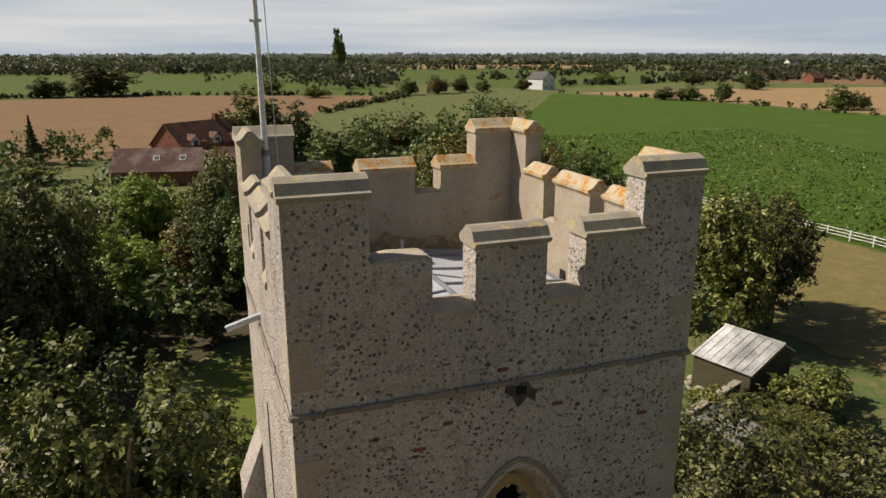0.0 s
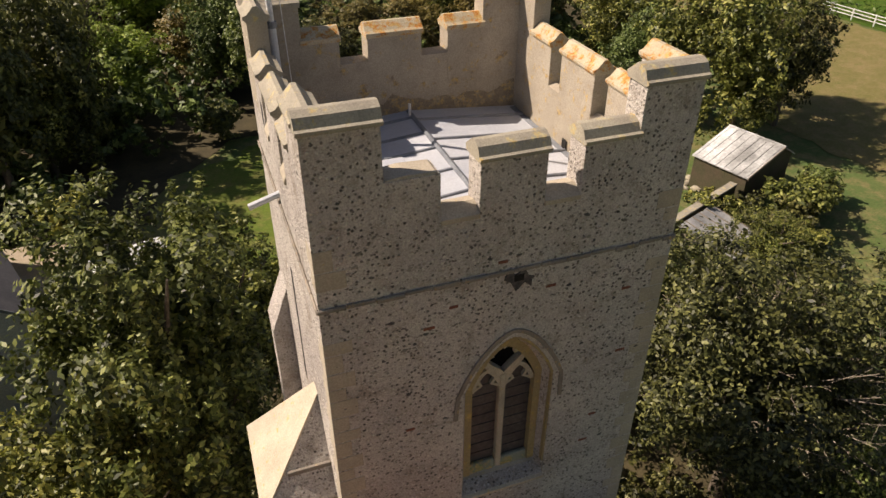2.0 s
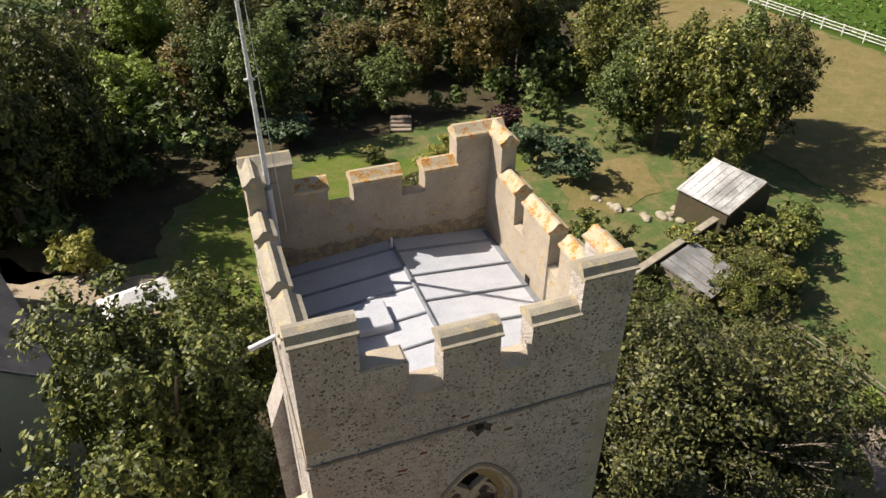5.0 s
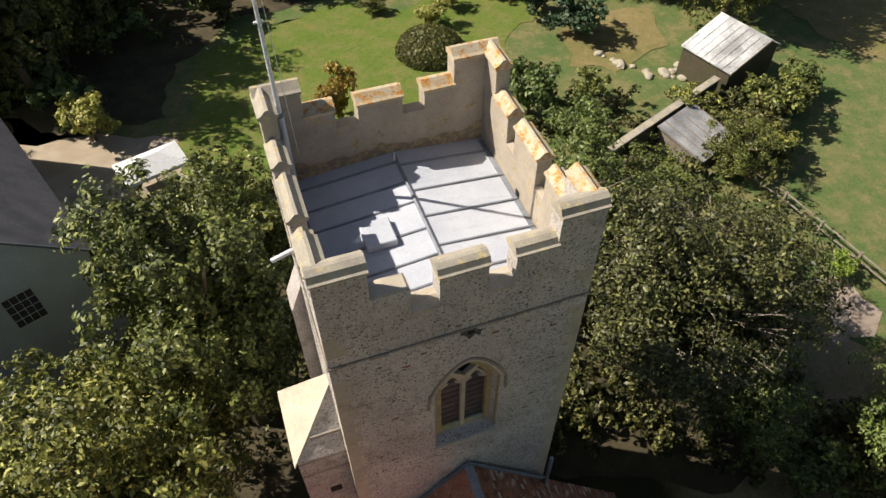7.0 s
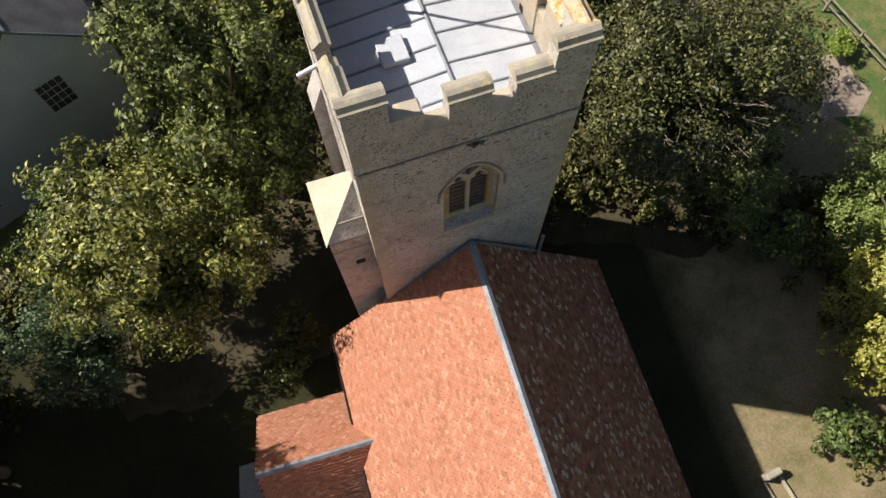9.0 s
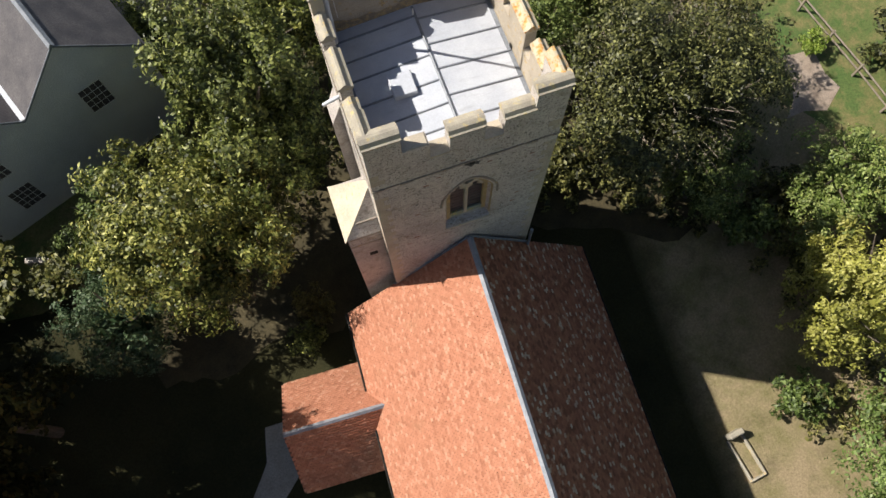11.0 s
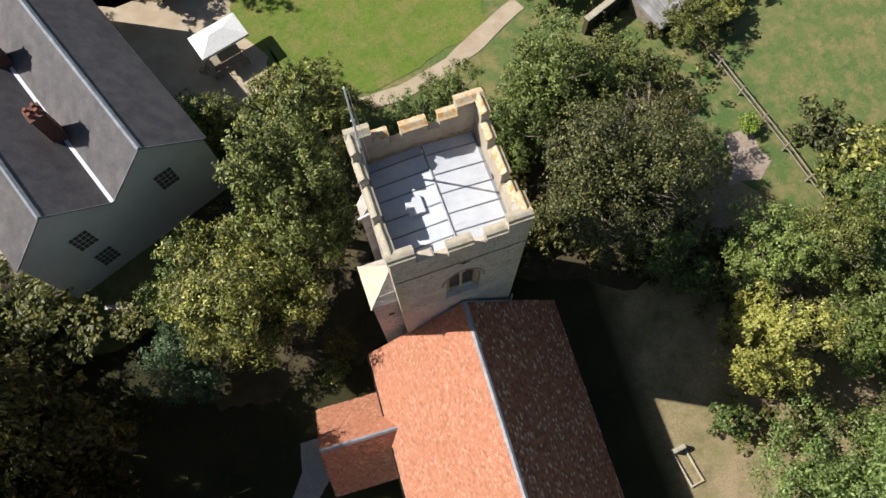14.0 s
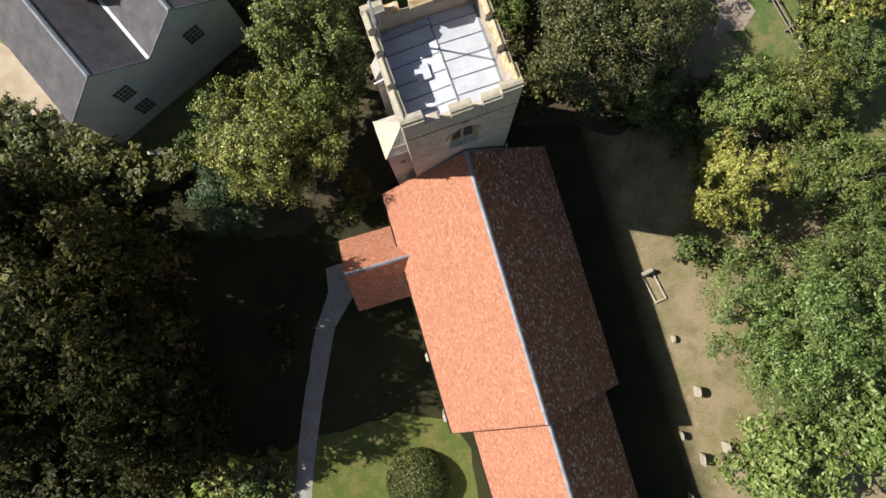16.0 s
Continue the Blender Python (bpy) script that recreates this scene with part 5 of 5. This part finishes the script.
def parasol():
    ob = thing("garden_parasol", "large rectangular white canvas parasol over a terrace table", "parasol", pose(-9.75, 21.35, lie(0, 21), 0, 0, 19))
    a, b, z0, z1 = 1.78, 1.05, 2.2, 2.75
    top = [(-a, -b, z0), (a, -b, z0), (a, b, z0), (-a, b, z0), (-0.5, 0, z1), (0.5, 0, z1)]
    low = [(x, y, z - 0.03) for x, y, z in top]
    canopy = part("canopy", hull(top + low, [(0, 1, 5, 4), (1, 2, 5), (2, 3, 4, 5), (3, 0, 4), (6, 10, 11, 7), (7, 11, 8), (8, 11, 10, 9), (9, 10, 6), (0, 6, 7, 1), (1, 7, 8, 2), (2, 8, 9, 3), (3, 9, 6, 0)]), CANVAS, ob)
    for x0, y0, x1, y1 in ((-a, -b, a, -b), (-a, b, a, b)):
        part("valance", box(x0, x1, y0 - 0.01, y0 + 0.01, z0 - 0.2, z0 - 0.03), CANVAS, canopy)
    part("pole", rod(bmesh.new(), (0, 0, 0), (0, 0, 2.7), 0.04), TIMBER, ob)
    t = thing("garden_table", "wooden garden table under the parasol", "table", pose(-9.85, 20.9, lie(0, 20.9), 0, 0, 19))
    part("tabletop", box(-1.1, 1.1, -0.5, 0.5, 0.7, 0.75, 0.01), TIMBER, t)
    for x in (-1, 1):
        for y in (-0.4, 0.4):
            part("leg", box(x - 0.04, x + 0.04, y - 0.04, y + 0.04, 0, 0.7), TIMBER, t)
    chair = thing("garden_chair", "slatted wooden garden chair by the table", "chair", pose(-10.6, 19.7, lie(0, 19.7), 0, 0, 13), "garden chairs")
    part("seat", box(-0.25, 0.25, -0.25, 0.25, 0.42, 0.46, 0.01), TIMBER, chair)
    part("backrest", box(-0.25, 0.25, -0.27, -0.23, 0.5, 0.95, 0.01), TIMBER, chair)
    for x in (-0.22, 0.22):
        for y in (-0.22, 0.22):
            part("leg", box(x - 0.025, x + 0.025, y - 0.025, y + 0.025, 0, 0.42), TIMBER, chair)
    for x, y, r in ((-9.6, 19.9, 13), (-8.6, 20.2, 20), (-11.5, 20.4, 60)):
        copy_thing(chair, pose(x, y, lie(x, y), 0, 0, r))


parasol()


def slope_slab(corners, thick=0.06):
    """A flat roof slab from its four upper corners."""
    low = [(x, y, z - thick) for x, y, z in corners]
    return hull(list(corners) + low, [(0, 1, 2, 3), (4, 7, 6, 5), (0, 4, 5, 1), (1, 5, 6, 2), (2, 6, 7, 3), (3, 7, 4, 0)])


def outbuildings():
    wall = solo("garden_wall", box(-8.6, 1.6, -0.18, 0.18, -0.5, 1.65, 0.02), SHADED_WALL, "long old brick garden wall with pale coping", "garden wall", pose(22.7, 19.3, 2.7, 0, 0, 24.6), kind="structure")
    part("coping", box(-8.65, 1.6, -0.24, 0.24, 1.65, 1.75, 0.02), COPING, wall)
    # pitched barn: its gable stands in line with the wall, the ridge runs back from it
    shed = thing("outbuilding", "old brick outbuilding with a steep pale sheet roof behind the wall", "outbuilding", pose(27.76, 20.6, 2.7, 0, 0, 19))
    half, far, eave, top, D = 3.4, 1.2, 2.2, 3.3, 3.9
    part("wall", prism(bmesh.new(), [(-half + 0.15, -0.4), (far, -0.4), (far, 2.55), (0, top - 0.12), (-half + 0.15, eave - 0.12)], 0.06, D - 0.1), SHADED_WALL, shed)
    roof = part("roof", slope_slab([(-half, -0.06, eave), (0, -0.06, top), (0, D, top), (-half, D, eave)]), TIN, shed, "weathered pale sheet slope")
    part("roof", slope_slab([(0.01, -0.06, top), (far + 0.2, -0.06, 2.5), (far + 0.2, D, 2.5), (0.01, D, top)]), TIN, shed)
    for k in range(8):
        y = 0.05 + k * 0.52
        part("roof_rib", slope_slab([(-half, y, eave + 0.035), (0, y, top + 0.035), (0, y + 0.05, top + 0.035), (-half, y + 0.05, eave + 0.035)], 0.03), TIN, roof)
    part("verge_board", slope_slab([(-half, -0.12, eave + 0.05), (0, -0.12, top + 0.05), (0, -0.07, top + 0.05), (-half, -0.07, eave + 0.05)], 0.16), TIMBER, shed)
    part("ridge_cap", rod(bmesh.new(), (0, -0.1, top + 0.02), (0, D, top + 0.02), 0.07), TIN, shed)
    gh = thing("lean_to", "small weathered timber lean-to with a grey sheet roof", "lean-to", pose(19.75, 17.7, 2.7, 0, 0, 24.6))
    part("wall", hull([(-1.4, -3.3, -0.2), (1.6, -3.3, -0.2), (1.6, -0.2, -0.2), (-1.4, -0.2, -0.2), (-1.4, -3.3, 0.95), (1.6, -3.3, 0.95), (1.6, -0.2, 1.5), (-1.4, -0.2, 1.5)],
         [(0, 1, 5, 4), (1, 2, 6, 5), (2, 3, 7, 6), (3, 0, 4, 7), (4, 5, 6, 7), (3, 2, 1, 0)]), TIMBER, gh)
    part("roof", slope_slab([(-1.6, -3.5, 1.0), (1.8, -3.5, 1.0), (1.8, -0.2, 1.62), (-1.6, -0.2, 1.62)]), SHEET_GREY, gh)
    for k in range(6):
        x = -1.6 + k * 0.67
        part("roof_batten", slope_slab([(x, -3.5, 1.04), (x + 0.05, -3.5, 1.04), (x + 0.05, -0.2, 1.66), (x, -0.2, 1.66)], 0.035), TIMBER, gh)


outbuildings()


def rockery():
    """Loose stones along the bare border, and log steps up to the top lawn."""
    rng = np.random.default_rng(71)
    for k in range(22):
        a = k / 21
        x, y = 19.5 + 5.2 * a + rng.normal(0, 0.35), 26.5 - 3.4 * math.sin(a * 2.2) + rng.normal(0, 0.35)
        bm = bmesh.new()
        bmesh.ops.create_icosphere(bm, subdivisions=2, radius=1.0)
        for v in bm.verts:
            v.co *= 1 + 0.25 * noise.noise(v.co * 1.7 + Vector((k, 0, 0)))
        s = rng.uniform(0.14, 0.34)
        solo("border_stone", bm, GRAVE, "pale rough stone edging the border", "stone", pose(x, y, lie(x, y) + s * 0.25, 0, 0, k * 50) @ Matrix.Diagonal((s * 1.3, s, s * 0.7, 1)), "border stones")
    steps = thing("log_steps", "rustic log steps up to the top lawn", "steps", pose(9.2, 41.0, 2.7, 0, 0, -15))
    for k in range(4):
        part("log", rod(bmesh.new(), (-0.9, k * 0.5, 0.1 + k * 0.14), (0.9, k * 0.5, 0.1 + k * 0.14), 0.1, 0.09, 8), TIMBER, steps)
        part("tread", box(-0.85, 0.85, k * 0.5 + 0.08, k * 0.5 + 0.5, -0.1, 0.16 + k * 0.14), EARTH, steps)


rockery()


def rail_fence(name, label, pts, gap, height, rails, material, r=0.05):
    ob = thing(name, label, "fence")
    for (x0, y0), (x1, y1) in zip(pts, pts[1:]):
        n = max(1, round(math.hypot(x1 - x0, y1 - y0) / gap))
        for k in range(n):
            x, y = x0 + (x1 - x0) * k / n, y0 + (y1 - y0) * k / n
            part("post", box(x - r, x + r, y - r, y + r, lie(x, y) - 0.2, lie(x, y) + height), material, ob)
        for j in range(rails):
            z = height * (0.92 - (0.8 / rails) * j)
            part("rail", rod(bmesh.new(), (x0, y0, lie(x0, y0) + z), (x1, y1, lie(x1, y1) + z), r * 0.8, seg=6), material, ob)


rail_fence("paddock_fence", "white painted post and rail fence along the crop", [(62.4, 20), (62.2, 45), (58, 71.6), (54.5, 86.6), (48.5, 104)], 2.6, 1.3, 3, WHITE_PAINT, 0.055)
rail_fence("timber_fence", "weathered timber post and rail fence", [(22.0, 12.6), (22.9, 10.4), (24.8, 3.4), (26, -1.5)], 2.2, 1.1, 2, TIMBER, 0.06)
rail_fence("garden_rail", "dark timber railing at the paddock edge", [(36, 60), (48, 64)], 1.6, 1.2, 2, BARK, 0.08)

woods("wall_ivy", "ivy and brambles over the garden wall", [(15.8, 15.6, 18.6, 16.9, 0.3, 12, 1.5), (20.4, 17.4, 24.0, 19.0, 0.3, 10, 1.2), (21.6, 15.4, 26.5, 18.6, 0.7, 30, 1.5)], 0.1, LEAF_TWIGGY, 12, 300)

# ---- churchyard ----
sheet("church_path", [(-10.9, -6.0), (-9.2, -6.0), (-9.2, -8.2), (-11.4, -10.2), (-13.2, -13.8), (-14.7, -17.4), (-16.0, -20.4), (-17.4, -26), (-18.5, -26), (-17.2, -20.4), (-16.0, -17.2), (-14.5, -13.5), (-12.7, -9.9), (-11.2, -7.6)], 0.055, PATH, "worn pale stone path to the porch", "path", 2, 0.12)


def gravestone(x, y, h, w, lean, turn, label):
    bm = bmesh.new()
    prism(bm, [(-w / 2, -0.2)] + [(w / 2 * math.cos(a), h - w / 2 * 0.6 + w / 2 * 0.6 * math.sin(a)) for a in [math.pi - k * math.pi / 8 for k in range(9)]] + [(w / 2, -0.2)], -0.06, 0.06)
    solo("gravestone", bm, GRAVE, label, "gravestone", pose(x, y, lie(x, y), lean, 0, turn), "gravestones")


for x, y, h, w, lean, turn in ((11.6, -21.6, 1.0, 0.7, 6, 80), (9.75, -24.2, 0.8, 0.55, -5, 85), (12.3, -25.8, 1.1, 0.8, 8, 84), (10.6, -26.1, 1.1, 0.8, -4, 80), (11.2, -17.7, 0.5, 0.5, 10, 86), (9.0, -28.4, 0.8, 0.6, 3, 82)):
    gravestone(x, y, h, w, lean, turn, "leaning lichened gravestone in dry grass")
tomb = thing("kerbed_grave", "stone-kerbed grave with a headstone block", "grave", pose(11.05, -13.75, lie(0, -13.8), 0, 0, 10))
part("kerb", box(-0.45, -0.33, -1.1, 0.9, -0.1, 0.2, 0.02), GRAVE, tomb)
part("kerb", box(0.33, 0.45, -1.1, 0.9, -0.1, 0.2, 0.02), GRAVE, tomb)
part("kerb", box(-0.45, 0.45, -1.2, -1.1, -0.1, 0.2, 0.02), GRAVE, tomb)
part("headstone", box(-0.4, 0.4, 0.92, 1.2, -0.1, 0.75, 0.06), GRAVE, tomb)
solo("churchyard_wall", box(-8, 8, -0.25, 0.25, -0.6, 0.3, 0.05), FLINT, "low rubble churchyard wall in scrub", "wall", pose(14.5, -2.9, 1.2, 0, 0, -38), kind="structure")
solo("yard_wall", box(-2.2, 2.2, -0.15, 0.15, -0.5, 1.3, 0.03), FLINT, "pale yard wall beside the house", "wall", pose(-18.2, 4.6, 2.1, 0, 0, -14), kind="structure")


# ---- far houses ----
def cottage(name, label, x, y, turn, w, L, eave, ridge, wall_mat, roof_mat, dormers=0, skylights=()):
    ob = thing(name, label, "house", pose(x, y, lie(x, y), 0, 0, turn))
    part("wall", prism(bmesh.new(), [(-w / 2, -0.3), (w / 2, -0.3), (w / 2, eave), (0, ridge - 0.1), (-w / 2, eave)], 0, L), wall_mat, ob)
    for s in (-1, 1):
        part("roof", prism(bmesh.new(), [(0, ridge), (s * (w / 2 + 0.3), eave - 0.25), (s * (w / 2 + 0.3), eave - 0.1), (0, ridge + 0.15)], -0.3, L + 0.3), roof_mat, ob)
    part("chimney", box(-0.4, 0.4, L * 0.7, L * 0.7 + 0.7, ridge - 0.5, ridge + 1.2), BRICK, ob)
    for z in (1.6, eave - 0.9):
        for k in (-0.25, 0.25):
            win = part("window", box(k * w - 0.5, k * w + 0.5, -0.03, 0.03, z - 0.5, z + 0.5), PANE, ob)
            part("frame", box(k * w - 0.55, k * w + 0.55, -0.05, -0.032, z - 0.58, z - 0.5), WHITE_PAINT, win)
            part("frame", box(k * w - 0.04, k * w + 0.04, -0.05, -0.032, z - 0.5, z + 0.5), WHITE_PAINT, win)
    slope = (ridge - eave + 0.25) / (w / 2 + 0.3)
    for yy, xx in skylights:
        z = ridge + 0.17 - slope * xx
        tilt = Matrix.Translation((xx, yy, z)) @ Matrix.Rotation(math.atan(slope), 4, "Y")
        sky_light = part("skylight", box(-0.55, 0.55, -0.5, 0.5, -0.05, 0.05, 0.01, tilt), WHITE_PAINT, ob, "white framed roof window")
        part("pane", box(-0.42, 0.42, -0.38, 0.38, 0.052, 0.07, 0, tilt), PANE, sky_light)
    for k in range(dormers):
        yy = L * (k + 0.6) / (dormers + 0.2)
        d = part("dormer", prism(bmesh.new(), [(yy - 0.8, eave - 0.1), (yy + 0.8, eave - 0.1), (yy + 0.8, eave + 1.0), (yy, eave + 1.7), (yy - 0.8, eave + 1.0)], 0.6, w / 2 + 0.1, "x"), WHITE_PAINT, ob)
        part("dormer_roof", prism(bmesh.new(), [(yy - 1.0, eave + 0.85), (yy, eave + 1.75), (yy + 1.0, eave + 0.85), (yy + 1.0, eave + 1.0), (yy, eave + 1.92), (yy - 1.0, eave + 1.0)], 0.4, w / 2 + 0.3, "x"), roof_mat, d)
        part("dormer_window", box(w / 2 + 0.1, w / 2 + 0.14, yy - 0.45, yy + 0.45, eave + 0.1, eave + 0.9), PANE, d)


cottage("brick_house", "red brick house with dormers and brown tiled roof", -12.4, 119.8, -48, 8.0, 15.5, 4.7, 8.3, BRICK, BROWN_TILE, 3)
cottage("brick_barn", "long low brick range with roof windows in a patched tiled roof", -19.4, 112, -99, 8.6, 19, 2.4, 5.3, BRICK, OLD_TILE, 0, ((6.5, 2.0), (10.5, 2.0)))
cottage("cart_shed", "low garden shed with an orange-brown tiled roof", 13.5, 74, 55, 6, 7, 2.6, 4.6, TIMBER, BROWN_TILE)
def parked_car():
    ob = thing("parked_car", "dark parked car beside the cart shed", "car", pose(8.0, 88, 2.7, 0, 0, 70))
    body = part("body", prism(bmesh.new(), [(-2.1, 0.3), (2.1, 0.3), (2.15, 0.75), (1.3, 0.95), (-1.7, 0.95), (-2.1, 0.8)], -0.85, 0.85), LEAD_DARK, ob)
    part("cabin", prism(bmesh.new(), [(-1.7, 0.95), (1.2, 0.95), (0.5, 1.45), (-1.3, 1.45)], -0.75, 0.75), PANE, body, "dark glazed cabin")
    for x in (-1.3, 1.3):
        for y in (-0.8, 0.8):
            part("wheel", rod(bmesh.new(), (x, y - 0.1, 0.32), (x, y + 0.1, 0.32), 0.32, 0.32, 14), VOID, ob)


parked_car()
cottage("white_house", "white farmhouse with a grey roof at the field edge", 178, 366, 20, 10, 12, 6.0, 10.0, WHITE_PAINT, SLATE)
cottage("white_cottage", "far white cottage among trees", 380, 428, 100, 8, 18, 4.0, 8.0, WHITE_PAINT, BROWN_TILE)
cottage("far_cottage", "far cottage with a tiled roof", 410, 405, 100, 8, 12, 3.5, 7.0, BRICK, BROWN_TILE)
cottage("hill_farm", "distant pale farmhouse on the horizon", 900, 950, 100, 12, 22, 6, 11, WHITE_PAINT, SLATE)


# ---- clouded sky far behind everything ----
def sky_backdrop():
    n = Nodes("cloud_streaks", 1.0)
    band = n.ramp(n.noise(0.00045, 5, 0.5, stretch=(1, 1, 16)), (0.36, 0.0), (0.66, 1.0))
    col = n.mix(band, (0.4, 0.5, 0.63), (0.66, 0.71, 0.76))
    em = n.t.nodes.new("ShaderNodeEmission")
    n.t.links.new(col, em.inputs[0])
    em.inputs[1].default_value = CLOUD
    n.t.links.new(em.outputs[0], n.t.nodes["Material Output"].inputs[0])
    verts, loops = [], []
    for k in range(41):
        a = radians(10 + k * 2.8)
        verts += [(4650 * math.cos(a), 4650 * math.sin(a), -40), (4650 * math.cos(a), 4650 * math.sin(a), 900)]
    for k in range(40):
        loops += [2 * k, 2 * k + 1, 2 * k + 3, 2 * k + 2]
    me = raw_mesh("sky_backdrop", verts, loops, 4, n.mat)
    tagged(new("backdrop", me), "pale blue sky with thin streaks of cloud", "sky", kind="structure")


sky_backdrop()


# ---- flints set in the tower walls ----
def flint_proto(seed):
    rng = np.random.default_rng(seed)
    bm = bmesh.new()
    bmesh.ops.create_icosphere(bm, subdivisions=1, radius=1.0)
    for v in bm.verts:
        v.co = Vector((v.co.x * rng.uniform(0.8, 1.2), v.co.y * 0.42, v.co.z * rng.uniform(0.6, 0.95)))
    return mesh_of(bm, "flint", FLINT_STONE)


def flints():
    rng = np.random.default_rng(61)
    protos = [flint_proto(k) for k in range(6)]
    def free(x, z):
        return not (-1.1 < x < 1.0 and 13.9 < z < 17.6) and not 18.42 < z < 18.72
    n = 0
    while n < 300:
        x, z = rng.uniform(-2.5, 2.6), 16.6 + 3.0 * rng.uniform() if rng.uniform() < 0.8 else rng.uniform(12.5, 16.6)
        if not free(x, z):
            continue
        ob = new("flint", protos[n % 6])
        ob.parent = wall_e
        s = 0.013 + 0.03 * rng.uniform() ** 2.5
        ob.matrix_basis = pose(x, -H + 0.001, z, 0, rng.uniform(-25, 25), 0) @ Matrix.Diagonal((s * rng.uniform(0.9, 1.7), s, s, 1))
        n += 1
    for wall, face, count in ((wall_e, "e", 7500), (wall_s, "s", 2400), (wall_n, "n", 900)):
        verts, loops = [], []
        me0 = protos[0]
        co = np.array([v.co for v in me0.vertices])
        tri = np.array([p.vertices[:] for p in me0.polygons])
        for k in range(count):
            u, z = rng.uniform(-2.85, 2.6) if face == "e" else rng.uniform(-2.7, 2.8), rng.uniform(9.5, 21.1)
            if z > 19.6 and face == "n" or z > 19.6 and not any(a + 0.05 < u < b - 0.05 and z < t - 0.04 for a, b, t in SIDES[face] + [(XL, -1.98, 21.1), (1.74, 2.9, 21.1)]):
                continue
            if face == "e" and not free(u, z):
                continue
            s = 0.007 + 0.024 * rng.uniform() ** 2
            a = rng.uniform(-0.5, 0.5)
            q = co * np.array([s * rng.uniform(0.8, 1.6), s * 0.8, s])
            q = np.stack([q[:, 0] * math.cos(a) - q[:, 2] * math.sin(a), q[:, 1], q[:, 0] * math.sin(a) + q[:, 2] * math.cos(a)], 1)
            if face == "e":
                q += np.array([u, -H, z])
            else:
                q = q[:, [1, 0, 2]] + np.array([XL if face == "s" else XR, u, z])
            loops.append((tri + len(verts) * len(co)).ravel())
            verts.append(q)
        ob = new("flint_rubble", raw_mesh("flints", np.concatenate(verts), np.concatenate(loops), 3, FLINT_BITS))
        ob.parent = wall
        tagged(ob, kind="stuff")


flints()


def brick_repairs():
    """Red brick fragments bedded in the flintwork."""
    rng = np.random.default_rng(62)
    for k in range(16):
        x, z = rng.uniform(-2.3, 2.4), rng.uniform(12.5, 20.0)
        if -1.1 < x < 1.05 and 13.4 < z < 17.7 or z > 19.5 or 18.4 < z < 18.7:
            continue
        w = rng.uniform(0.07, 0.2)
        part("brick", box(x - w / 2, x + w / 2, -H - 0.008, -H + 0.05, z, z + 0.055, 0.006), BRICK, wall_e)


brick_repairs()


def quoins():
    """Dressed corner stones, long and short in turn."""
    k = 0
    for sx in (-1, 1):
        z = 9.0
        while z < 19.4:
            h = 0.3 + 0.06 * math.sin(k * 2.1)
            w = 0.42 if k % 2 else 0.26
            X = XL if sx < 0 else XR
            x0, x1 = sorted((X + sx * 0.004, X - sx * w))
            if not (18.3 < z + h and z < 18.66):
                part("quoin", box(x0, x1, -H - 0.006, -H + (0.26 if k % 2 else 0.42), z, z + h - 0.015, 0.008), STONE, wall_e)
            z += h
            k += 1


quoins()
